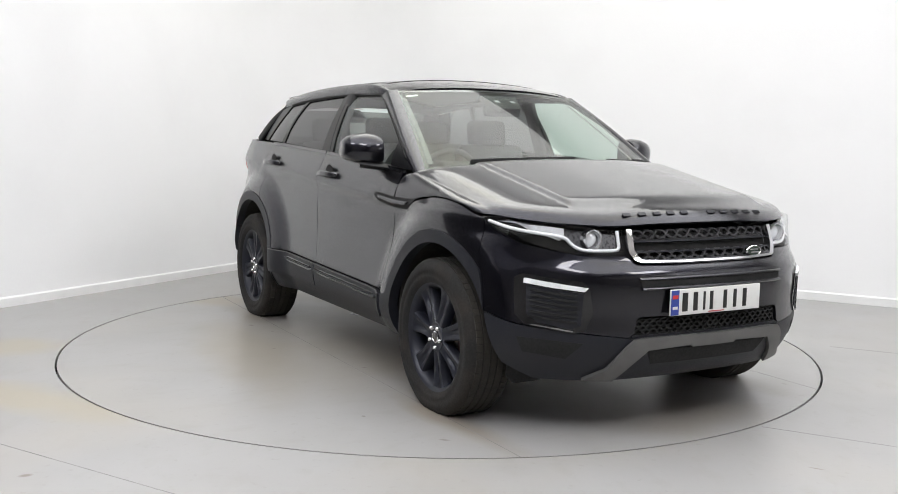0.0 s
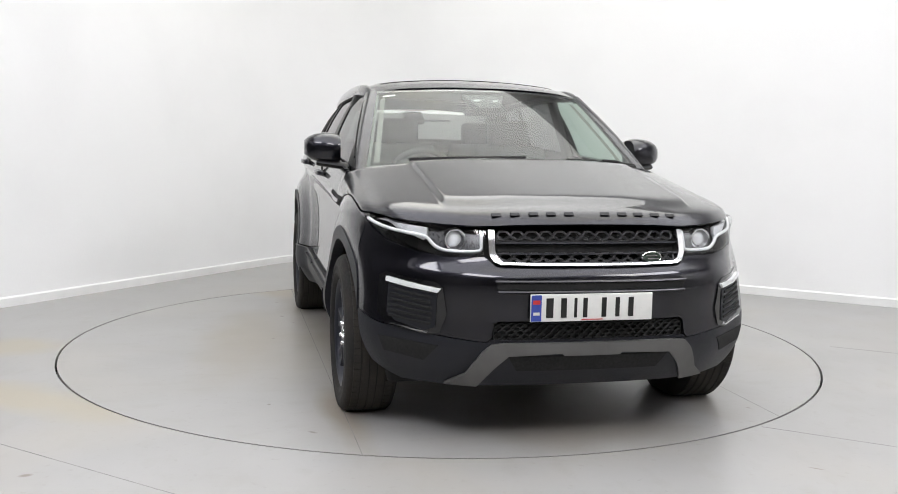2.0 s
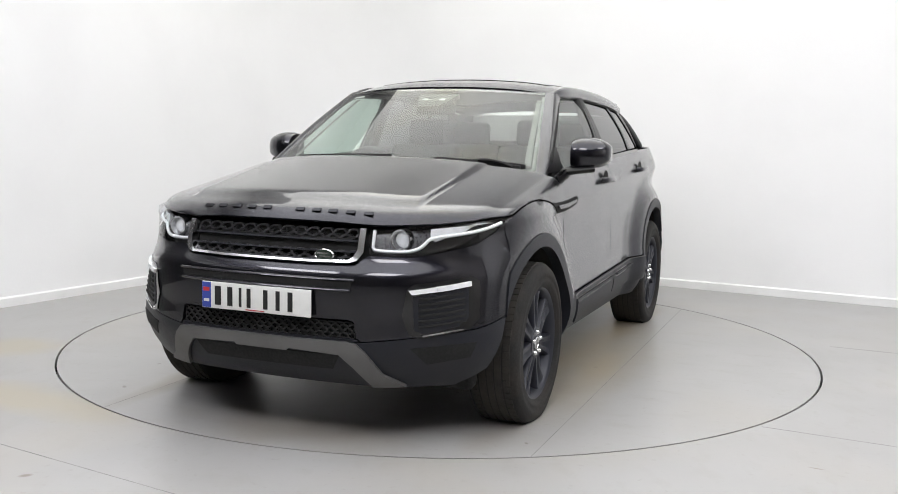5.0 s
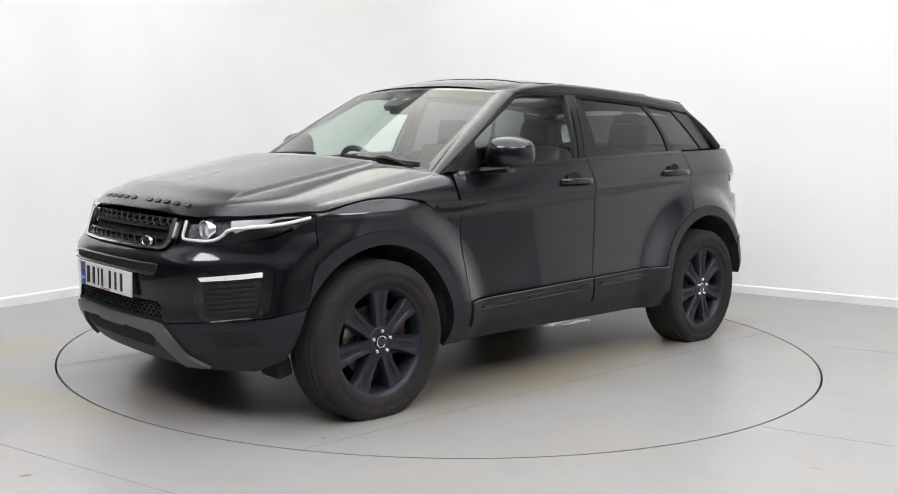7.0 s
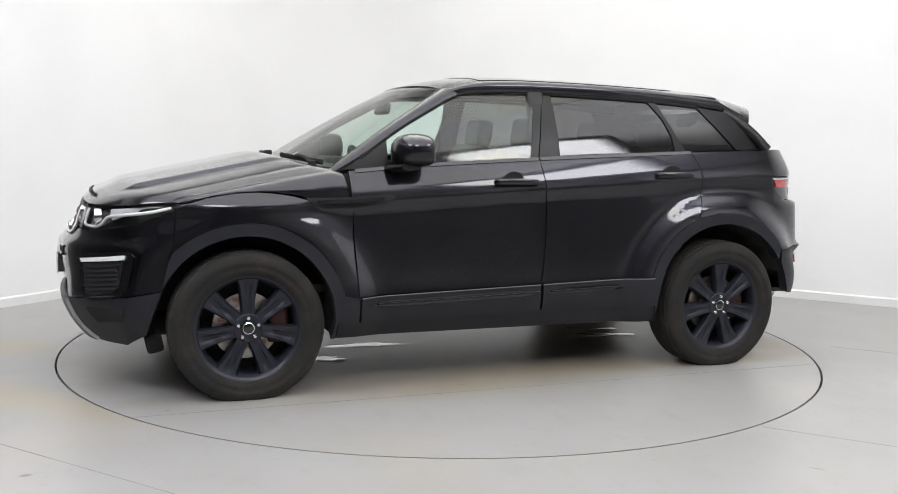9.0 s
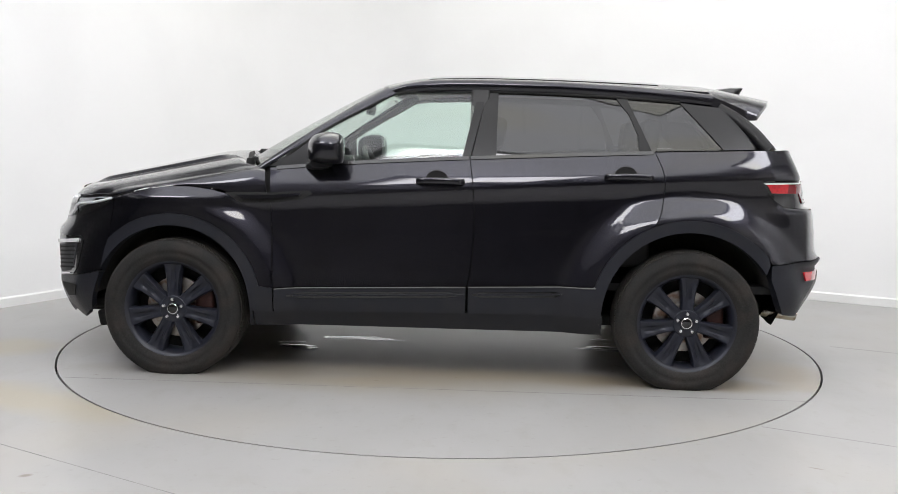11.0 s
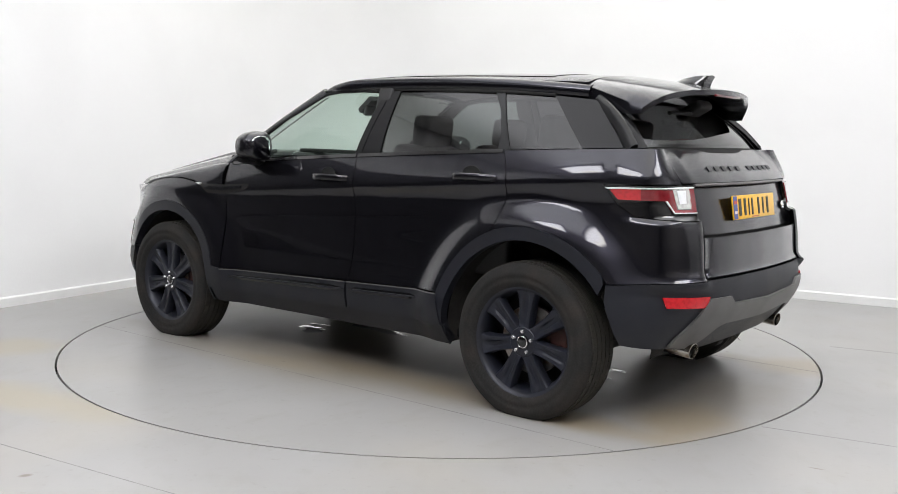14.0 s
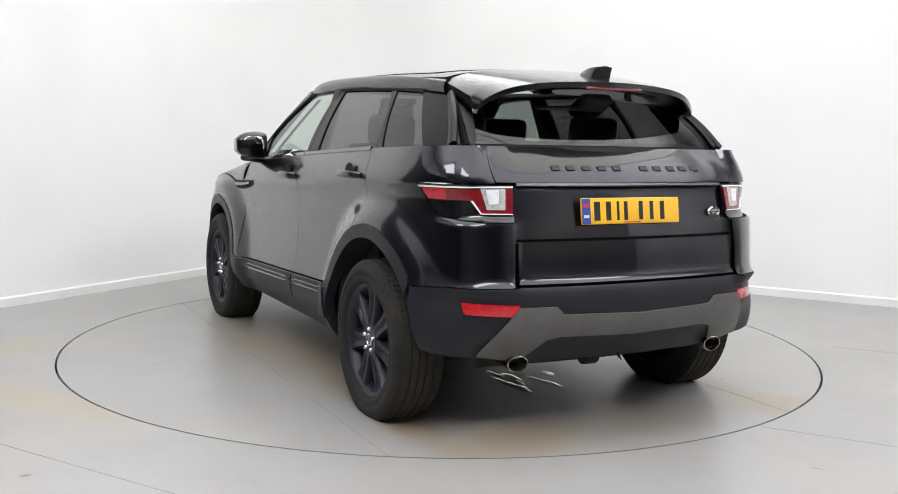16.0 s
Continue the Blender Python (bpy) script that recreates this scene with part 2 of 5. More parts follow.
def panel(name, poly, surface, material, parent, label="", off=0.0, gap=0.0, depth=0.015, step=(0.05, 0.05), lip=0.0):
    """A skin trimmed to a closed outline in a surface's own two measures, with its edges folded inwards."""
    pts = [Vector((a, b)) for a, b in poly]
    area = sum(p.x * q.y - q.x * p.y for p, q in zip(pts, pts[1:] + pts[:1]))
    if area < 0:
        pts.reverse()
    if gap:
        inset = []
        for i, p in enumerate(pts):
            e1, e2 = (p - pts[i - 1]), (pts[(i + 1) % len(pts)] - p)
            n = (Vector((-e1.y, e1.x)).normalized() + Vector((-e2.y, e2.x)).normalized())
            n = n.normalized() if n.length > 1e-6 else Vector((0, 0))
            inset.append(p + n * gap)
        pts = inset
    bm = bmesh.new()
    bm.faces.new([bm.verts.new((p.x, p.y, 0)) for p in pts])
    for k in (0, 1):
        lo, hi = min(p[k] for p in pts), max(p[k] for p in pts)
        at = math.ceil(lo / step[k]) * step[k]
        while at < hi:
            if at > lo + 1e-4:
                co, no = [0, 0, 0], [0, 0, 0]
                co[k], no[k] = at, 1
                bmesh.ops.bisect_plane(bm, geom=bm.verts[:] + bm.edges[:] + bm.faces[:], plane_co=co, plane_no=no, dist=1e-5)
            at += step[k]
    bmesh.ops.triangulate(bm, faces=[f for f in bm.faces if len(f.verts) > 4])
    deep = {}
    h = 0.004
    for v in bm.verts:
        a, b = v.co.x, v.co.y
        p = surface(a, b)
        n = (surface(a + h, b) - surface(a - h, b)).cross(surface(a, b + h) - surface(a, b - h))
        n = n.normalized() if n.length > 1e-12 else Vector((0, 0, 1))
        deep[v] = (p, n)
    rim = [e for e in bm.edges if len(e.link_faces) == 1]
    for v, (p, n) in deep.items():
        v.co = p + n * off
    if depth:
        top, low = {}, {}
        for e in rim:
            for v in e.verts:
                if v not in top:
                    p, n = deep[v]
                    top[v], low[v] = bm.verts.new(p + n * off), bm.verts.new(p + n * (off - depth))
        for e in rim:
            f = e.link_faces[0]
            a, b = e.verts
            lp = next(l for l in f.loops if l.edge is e)
            a, b = lp.link_loop_next.vert, lp.vert
            bm.faces.new((top[a], top[b], low[b], low[a]))
    return part(name, bm, material, parent, label)


# ---- the studio ----
def floor_material(name, disc):
    m = mat(name, (0.324, 0.321, 0.316), 0.32, vary=0.12, scale=1.3, fine=2.5, rvary=0.04, second=(0.298, 0.293, 0.286), mix=(0.35, 0.7))
    nt = m.node_tree
    b = nt.nodes["Principled BSDF"]
    base = b.inputs["Base Color"].links[0].from_socket
    tc = nt.nodes.new("ShaderNodeTexCoord")

    def stain(base, scale, lo, hi, colour, strength, stretch=(1, 1, 1), shift=(0, 0, 0), detail=5):
        mp = nt.nodes.new("ShaderNodeMapping")
        mp.inputs["Scale"].default_value, mp.inputs["Location"].default_value = stretch, shift
        nz = nt.nodes.new("ShaderNodeTexNoise")
        nz.inputs["Scale"].default_value, nz.inputs["Detail"].default_value = scale, detail
        rg = nt.nodes.new("ShaderNodeMapRange")
        rg.inputs[1].default_value, rg.inputs[2].default_value, rg.inputs[4].default_value = lo, hi, strength
        mx = nt.nodes.new("ShaderNodeMix")
        mx.data_type = "RGBA"
        mx.inputs[7].default_value = (*colour, 1)
        nt.links.new(tc.outputs["Object"], mp.inputs[0])
        nt.links.new(mp.outputs[0], nz.inputs["Vector"])
        nt.links.new(nz.outputs[0], rg.inputs[0])
        nt.links.new(rg.outputs[0], mx.inputs[0])
        nt.links.new(base, mx.inputs[6])
        return mx.outputs[2]

    def patch(base, at, size, colour, strength, scale=3.0):
        """A patch of colour of its own shape round one place."""
        mp = nt.nodes.new("ShaderNodeMapping")
        mp.vector_type = "TEXTURE"
        mp.inputs["Location"].default_value, mp.inputs["Scale"].default_value, mp.inputs["Rotation"].default_value = (*at, 0), (*size[:2], 1), (0, 0, radians(size[2]))
        ln = nt.nodes.new("ShaderNodeVectorMath")
        ln.operation = "LENGTH"
        nz = nt.nodes.new("ShaderNodeTexNoise")
        nz.inputs["Scale"].default_value, nz.inputs["Detail"].default_value = scale, 6
        ad, rg, mx = nt.nodes.new("ShaderNodeMath"), nt.nodes.new("ShaderNodeMapRange"), nt.nodes.new("ShaderNodeMix")
        ad.operation = "ADD"
        rg.inputs[1].default_value, rg.inputs[2].default_value, rg.inputs[3].default_value, rg.inputs[4].default_value = 0.9, 1.55, strength, 0.0
        mx.data_type = "RGBA"
        mx.inputs[7].default_value = (*colour, 1)
        nt.links.new(tc.outputs["Object"], mp.inputs[0])
        nt.links.new(mp.outputs[0], ln.inputs[0])
        nt.links.new(tc.outputs["Object"], nz.inputs["Vector"])
        nt.links.new(ln.outputs["Value"], ad.inputs[0])
        nt.links.new(nz.outputs[0], ad.inputs[1])
        nt.links.new(ad.outputs[0], rg.inputs[0])
        nt.links.new(rg.outputs[0], mx.inputs[0])
        nt.links.new(base, mx.inputs[6])
        return mx.outputs[2]

    base = stain(base, 9.0, 0.54, 0.70, (0.27, 0.258, 0.238), 0.35, stretch=(1, 0.5, 1), detail=9)
    base = stain(base, 26.0, 0.62, 0.72, (0.22, 0.205, 0.18), 0.30, detail=6)
    base = stain(base, 0.9, 0.50, 0.75, (0.345, 0.322, 0.282), 0.5, shift=(3.1, 1.7, 0))
    if disc:
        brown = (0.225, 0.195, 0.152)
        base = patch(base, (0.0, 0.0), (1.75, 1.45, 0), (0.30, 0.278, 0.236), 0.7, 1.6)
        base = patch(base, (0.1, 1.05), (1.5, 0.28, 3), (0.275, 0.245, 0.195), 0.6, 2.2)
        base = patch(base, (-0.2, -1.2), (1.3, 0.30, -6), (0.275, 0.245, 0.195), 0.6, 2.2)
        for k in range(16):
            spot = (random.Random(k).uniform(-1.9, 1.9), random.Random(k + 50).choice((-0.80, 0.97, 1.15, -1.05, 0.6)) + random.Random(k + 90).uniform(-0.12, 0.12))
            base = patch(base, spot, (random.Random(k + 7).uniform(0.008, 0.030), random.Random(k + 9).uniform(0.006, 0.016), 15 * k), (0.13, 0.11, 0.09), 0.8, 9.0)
        # browner across the middle, along the wheel tracks and at both ends
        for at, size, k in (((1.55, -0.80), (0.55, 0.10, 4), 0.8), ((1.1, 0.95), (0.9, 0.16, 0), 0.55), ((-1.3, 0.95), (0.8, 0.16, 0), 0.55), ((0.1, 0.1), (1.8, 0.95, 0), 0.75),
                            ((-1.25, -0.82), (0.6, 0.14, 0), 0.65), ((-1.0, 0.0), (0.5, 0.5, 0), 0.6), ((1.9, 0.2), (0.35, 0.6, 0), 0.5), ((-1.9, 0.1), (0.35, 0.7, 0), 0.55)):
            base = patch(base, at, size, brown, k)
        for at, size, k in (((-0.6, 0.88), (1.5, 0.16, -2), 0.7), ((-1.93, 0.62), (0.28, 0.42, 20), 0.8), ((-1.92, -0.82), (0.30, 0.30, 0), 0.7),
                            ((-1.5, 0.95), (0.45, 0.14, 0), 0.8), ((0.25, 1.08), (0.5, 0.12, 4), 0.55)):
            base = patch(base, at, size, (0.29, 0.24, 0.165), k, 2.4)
    else:
        yellow = (0.345, 0.305, 0.22)
        for at, size, k in (((-2.55, -0.45), (0.45, 0.28, 20), 0.75), ((-1.95, -1.5), (0.75, 0.22, -25), 0.75), ((-2.7, -1.2), (0.5, 0.3, -20), 0.55), ((2.9, -1.2), (0.7, 0.2, -30), 0.15)):
            base = patch(base, at, size, yellow, k)
        for at, size in (((-1.511, -2.512), (0.028, 0.018, 30)), ((1.485, -2.286), (0.035, 0.006, -30)), ((2.46, -0.95), (0.02, 0.01, 0))):
            base = patch(base, at, size, (0.16, 0.13, 0.10), 0.9, 8.0)
    nt.links.new(base, b.inputs["Base Color"])
    return m


FLOOR = floor_material("worn_grey_floor_paint", False)
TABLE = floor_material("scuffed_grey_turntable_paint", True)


def build_room():
    n = 160
    # floor with the round opening of the turntable
    bm = bmesh.new()
    inner, outer = [], []
    span = [room(0, 0), room(LEN1, 0), room(LEN1, LEN2), room(0, LEN2)]
    for k in range(n):
        a = 2 * math.pi * k / n
        d = Vector((math.cos(a), math.sin(a), 0))
        inner.append(bm.verts.new(d * (RING + 0.006)))
        far = 1e9
        for p, q in zip(span, span[1:] + span[:1]):
            e = q - p
            det = d.x * -e.y + e.x * d.y
            if abs(det) > 1e-9:
                t = (p.x * -e.y + e.x * p.y) / det
                u = (d.x * p.y - d.y * p.x) / det
                if t > 0 and -1e-6 <= u <= 1 + 1e-6:
                    far = min(far, t)
        outer.append(bm.verts.new(d * far))
    for k in range(n):
        j = (k + 1) % n
        mid = [bm.verts.new(v.co.lerp(w.co, 0.5)) for v, w in ((inner[k], outer[k]), (inner[j], outer[j]))]
        bm.faces.new((inner[k], mid[0], mid[1], inner[j]))
        bm.faces.new((mid[0], outer[k], outer[j], mid[1]))
        low = [bm.verts.new(v.co - Vector((0, 0, 0.06))) for v in (inner[k], inner[j])]
        bm.faces.new((inner[k], inner[j], low[1], low[0]))
    for p, q, r in zip(span, span[1:] + span[:1], span[2:] + span[:2]):
        near = min(outer, key=lambda v: (v.co - q).length)
        i = outer.index(near)
        for other in (outer[i - 1], outer[(i + 1) % n]):
            bm.faces.new((bm.verts.new(q), near, other)) if (near.co - q).length > 1e-3 else None
    bmesh.ops.recalc_face_normals(bm, faces=bm.faces)
    bmesh.ops.remove_doubles(bm, verts=bm.verts, dist=1e-4)
    for f in bm.faces:
        if abs(f.normal.z) > 0.9 and f.normal.z < 0:
            f.normal_flip()
    tagged(part("floor", bm, FLOOR, smooth=False), "grey painted concrete floor with faint yellow stains", "floor", kind="structure")

    bm = bmesh.new()
    bmesh.ops.create_circle(bm, cap_ends=True, radius=RING + 0.05, segments=n, matrix=Matrix.Translation((0, 0, -0.055)))
    tagged(part("turntable_pit", bm, DARK, smooth=False), "black recess beneath the turntable", "pit", kind="structure")

    # walls: two white ones with a softly rounded corner between them, and plain ones behind the camera
    def wall(name, line, material, label, thick=0.12, high=HIGH):
        bm = bmesh.new()
        rows = []
        for i, p in enumerate(line):
            d = (line[min(i + 1, len(line) - 1)] - line[max(i - 1, 0)]).normalized()
            o = Vector((d.y, -d.x, 0))
            if o.dot(room(4, 5) - p) > 0:
                o = -o
            rows.append([bm.verts.new((v.x, v.y, z)) for v, z in ((p, -0.06), (p, high), (p + o * thick, high), (p + o * thick, -0.06))])
        for a, b in zip(rows, rows[1:]):
            for j in range(4):
                bm.faces.new((a[j], a[(j + 1) % 4], b[(j + 1) % 4], b[j]))
        bm.faces.new(rows[0])
        bm.faces.new(rows[-1])
        bmesh.ops.recalc_face_normals(bm, faces=bm.faces)
        return tagged(part(name, flat(bm, 30), material), label, "wall", kind="structure")

    rad = 1.0
    bend = [room(rad - rad * math.sin(a), rad - rad * math.cos(a)) for a in np.linspace(0, math.pi / 2, 13)]
    wall("wall_north", [room(LEN1, 0), room(6, 0), room(3, 0)] + bend + [room(0, 3), room(0, 7), room(0, LEN2)], WALL, "smooth white painted studio walls with a rounded corner")
    wall("wall_east", [room(LEN1, 0.0), room(LEN1, 3.9)], WALL, "plain white studio wall")
    wall("wall_east_partition", [room(LEN1, 3.9), room(LEN1, LEN2)], BACK, "plain grey partition wall")
    wall("wall_south", [room(LEN1, LEN2), room(0, LEN2)], BACK, "grey partition wall behind the camera")

    def skirting(name, line):
        bm = bmesh.new()
        rows = []
        for i, p in enumerate(line):
            d = (line[min(i + 1, len(line) - 1)] - line[max(i - 1, 0)]).normalized()
            o = Vector((d.y, -d.x, 0))
            if o.dot(room(4, 5) - p) < 0:
                o = -o
            rows.append([bm.verts.new(p + o * t + Vector((0, 0, z))) for t, z in ((0, 0), (0.016, 0), (0.016, 0.062), (0.008, 0.072), (0, 0.072))])
        for a, b in zip(rows, rows[1:]):
            for j in range(5):
                bm.faces.new((a[j], a[(j + 1) % 5], b[(j + 1) % 5], b[j]))
        bmesh.ops.recalc_face_normals(bm, faces=bm.faces)
        tagged(part(name, flat(bm, 25), SKIRT), "low white skirting board along the wall", "skirting", kind="structure")

    skirting("baseboard_north", [room(LEN1, 0), room(6, 0), room(3, 0)] + bend + [room(0, 3), room(0, 7), room(0, LEN2)])

    # ceiling
    bm = boxed((LEN1 + 0.2, LEN2 + 0.2, 0.1), Matrix.Translation(room(LEN1 / 2, LEN2 / 2, HIGH + 0.052)) @ Matrix.Rotation(math.atan2(E1.y, E1.x), 4, "Z"))
    tagged(part("ceiling", bm, CEIL, smooth=False), "plain white studio ceiling", "ceiling", kind="structure")
    for a, b, w, d, tone, strength, rim in LAMPS:
        e = tagged(new("ceiling_light"), "flat white ceiling light panel added out of view", "ceiling light", "ceiling light panels")
        e.matrix_basis = Matrix.Translation(room(a, b, HIGH - (0.1 if w > 6 else 0.2))) @ Matrix.Rotation(math.atan2(E1.y, E1.x), 4, "Z")
        part("frame", boxed((w + 0.08, d + 0.08, 0.09), Matrix.Translation((0, 0, 0.055)), 0.01), SKIRT, e)
        part("diffuser", boxed((w, d, 0.01), Matrix.Translation((0, 0, 0.004))), panel_glow("light_panel", tone, strength, rim), e, smooth=False)
    # tall dark screens added unseen along the wall, beside the camera, to darken the car's reflections
    for at in (6.95, 10.95):
        e = tagged(new("dark_hall_screen"), "tall dark slatted screen out of view, standing in for an unlit hall", "shutter", "roller shutters")
        e.matrix_basis = Matrix.Translation(room(0.035, at)) @ Matrix.Rotation(math.atan2(E2.y, E2.x), 4, "Z")
        for k in range(15):
            part("slat", boxed((3.84, 0.04, 0.19), Matrix.Translation((0, 0, 0.1 + 0.2 * k)), 0.012, 1), PITCH, e, smooth=False)
        for x in (-1.96, 1.96):
            part("guide", boxed((0.08, 0.06, 3.1), Matrix.Translation((x, 0.006, 1.55)), 0.01, 1), PITCH, e, smooth=False)
    # thin joints in the floor
    for k, (p, q) in enumerate((((-1.767, -2.163), (0.2, -3.34)), ((1.452, -1.742), (5.0, -3.60)), ((2.471, 0.007), (5.5, -1.45)))):
        p, q = Vector((*p, 0)), Vector((*q, 0))
        bm = boxed(((q - p).length, 0.005, 0.0012), Matrix.Translation((p + q) / 2) @ Matrix.Rotation(math.atan2(q.y - p.y, q.x - p.x), 4, "Z"))
        tagged(part("floor_joint", bm, SEAM, smooth=False), "thin grey joint in the floor paint", "joint", kind="structure")


build_room()


def build_turntable():
    t = tagged(new("turntable"), "round flush grey turntable with a thin dark rim gap", "turntable")
    n = 160
    bm = bmesh.new()
    rings = []
    for r in (0.0, 0.5, 1.0, 1.5, 2.0, RING - 0.006):
        rings.append([bm.verts.new((r * math.cos(2 * math.pi * k / n), r * math.sin(2 * math.pi * k / n), 0)) for k in range(n)])
    rings.append([bm.verts.new((v.co.x, v.co.y, -0.05)) for v in rings[-1]])
    for a, b in zip(rings, rings[1:]):
        for k in range(n):
            j = (k + 1) % n
            bm.faces.new((a[k], b[k], b[j], a[j]))
    bmesh.ops.remove_doubles(bm, verts=bm.verts, dist=1e-5)
    bmesh.ops.recalc_face_normals(bm, faces=bm.faces)
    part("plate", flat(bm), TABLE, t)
    for y in (1.2, -0.79):
        half = math.sqrt((RING - 0.01) ** 2 - y * y)
        part("seam", boxed((2 * half, 0.004, 0.0012), Matrix.Translation((0, y, 0))), SEAM, t, smooth=False)
    # thin films left under the car, their paleness put into the base colour
    rng = random.Random(7)
    for x, y, a, b in ((0.50, 0.03, 0.18, 0.075), (0.82, 0.33, 0.12, 0.075), (0.90, 0.20, 0.07, 0.035), (0.28, 0.06, 0.05, 0.02), (-1.02, 0.10, 0.15, 0.035), (-1.17, -0.03, 0.12, 0.030), (-1.15, 0.17, 0.14, 0.045), (-0.92, 0.14, 0.08, 0.03), (-1.02, -0.14, 0.07, 0.025)):
        n = 40
        ph = [rng.uniform(0, 6.28) for _ in range(4)]
        bm = bmesh.new()
        rings = []
        for k, z in ((1.0, 0.0), (0.97, 0.0006), (0.5, 0.0008)):
            ring = []
            for i in range(n):
                t_ = 2 * math.pi * i / n
                w = k * (1 + 0.28 * math.sin(2 * t_ + ph[0]) + 0.17 * math.sin(3 * t_ + ph[1]) + 0.10 * math.sin(7 * t_ + ph[2]))
                ring.append(bm.verts.new((x + a * w * math.cos(t_), y + b * w * math.sin(t_), z)))
            rings.append(ring)
        for p, q in zip(rings, rings[1:]):
            for i in range(n):
                bm.faces.new((p[i], p[(i + 1) % n], q[(i + 1) % n], q[i]))
        bm.faces.new(rings[-1])
        bmesh.ops.recalc_face_normals(bm, faces=bm.faces)
        part("puddle", bm, PALE_FILM, t, "thin puddle with a painted pale face")
    return t


turntable = build_turntable()

# ---- the car: its skin ----
car = tagged(new("car"), "black five-door compact SUV with black alloy wheels parked on the turntable", "car")
HUB_X, HUB_Z, HUB_Y = 1.334, 0.345, 0.820

PLAN = curve([(2.185, 0.0), (2.178, 0.22), (2.152, 0.42), (2.085, 0.59), (1.975, 0.727), (1.82, 0.822), (1.6, 0.876), (1.33, 0.895), (0.9, 0.897), (0.4, 0.895),
              (-0.2, 0.895), (-0.8, 0.893), (-1.33, 0.892), (-1.6, 0.882), (-1.80, 0.846), (-1.965, 0.758), (-2.062, 0.595), (-2.100, 0.39), (-2.112, 0.18), (-2.118, 0.0)], 400)
RUN = np.r_[0, np.cumsum(np.linalg.norm(np.diff(PLAN, axis=0), axis=1))]
TOTAL = float(RUN[-1])
NORM = np.gradient(PLAN, axis=0)
NORM = np.c_[-NORM[:, 1], NORM[:, 0]] * -1.0
NORM[:, :] = NORM / np.linalg.norm(NORM, axis=1)[:, None]
if NORM[200][1] < 0:
    NORM = -NORM


def table(rows):
    a = np.array(rows, float)
    return lambda z: float(np.interp(z, a[:, 0], a[:, 1]))


def smooth_table(rows, n=80):
    a = curve(rows, n)
    return lambda z: float(np.interp(z, a[:, 0], a[:, 1]))


FRONT = smooth_table([(0.18, -0.22), (0.25, -0.12), (0.32, -0.06), (0.40, -0.022), (0.46, -0.012), (0.54, -0.012), (0.62, -0.004), (0.70, -0.004), (0.725, -0.012), (0.745, -0.030), (0.76, -0.046), (0.80, -0.066), (0.86, -0.085), (0.915, -0.115), (1.0, -0.19)])
SIDE = smooth_table([(0.18, -0.10), (0.27, -0.050), (0.34, -0.018), (0.42, 0.002), (0.50, 0.002), (0.60, -0.010), (0.72, -0.018), (0.85, -0.020), (0.93, -0.022), (1.0, -0.03)])
# above: set by the height over the shoulder crease
OVER = table([(-0.09, -0.0215), (-0.05, -0.0205), (-0.022, -0.0165), (-0.008, -0.0085), (0.0, -0.0055), (0.006, -0.0055), (0.03, -0.011), (0.06, -0.020), (0.10, -0.036), (0.15, -0.058), (0.20, -0.084), (0.26, -0.115)])
SHOULDER = smooth_table([(-2.2, 1.10), (-1.7, 1.082), (-1.19, 1.055), (-0.23, 0.998), (0.65, 0.945), (1.0, 0.930), (2.2, 0.90)])


def flank(x, z):
    over = z - SHOULDER(x)
    if over < -0.09:
        return SIDE(z)
    k = ease((over + 0.09) / 0.05)
    return SIDE(z) * (1 - k) + OVER(over) * k


REAR = smooth_table([(0.28, -0.20), (0.36, -0.13), (0.44, -0.06), (0.52, -0.012), (0.58, 0.0), (0.66, -0.010), (0.70, -0.040), (0.80, -0.050), (0.90, -0.066), (1.00, -0.092), (1.08, -0.118), (1.13, -0.155), (1.18, -0.205), (1.25, -0.285)])


def ease(t):
    t = min(1.0, max(0.0, t))
    return t * t * (3 - 2 * t)


def flare(x, z):
    out = 0.0
    for hx, amount in ((HUB_X, 0.050), (-HUB_X, 0.064)):
        r = math.hypot((x - hx) * 0.97, z - 0.37)
        k = ease((0.665 - r) / 0.175)
        low = ease((z - 0.10) / 0.3)
        out = max(out, amount * k * (0.3 + 0.7 * low))
    return out


def skin(s, z):
    """The car's side skin: s runs round the car from the middle of its nose to the middle of its tail."""
    sign = 1.0
    if s < 0:
        s, sign = -s, -1.0
    if s > TOTAL:
        s, sign = 2 * TOTAL - s, -1.0
    x, y = (float(np.interp(s, RUN, PLAN[:, k])) for k in (0, 1))
    nx, ny = (float(np.interp(s, RUN, NORM[:, k])) for k in (0, 1))
    w = ny * ny
    end = FRONT(z) if x > 0 else REAR(z)
    if x < -1.5:
        end += 0.034 * ease((0.940 - z) / 0.016) * ease((z - 0.62) / 0.04) * ease((y - 0.575) / 0.03) * ease((-1.66 - x) / 0.15) / max(0.35, 1 - w)
    d = w * flank(x, z) + (1 - w) * end + flare(x, z) * w
    return Vector((x + nx * d, sign * (y + ny * d), z))


FRONT_S = PLAN[:, 0] > 1.2
REAR_S = PLAN[:, 0] < -1.2


def sx(x):
    """Run of the skin at a place along the side."""
    return float(np.interp(-x, -PLAN[:, 0], RUN))


def sf(y):
    """Run of the skin at a place across the nose."""
    return math.copysign(float(np.interp(abs(y), PLAN[FRONT_S, 1][:140], RUN[FRONT_S][:140])), y)


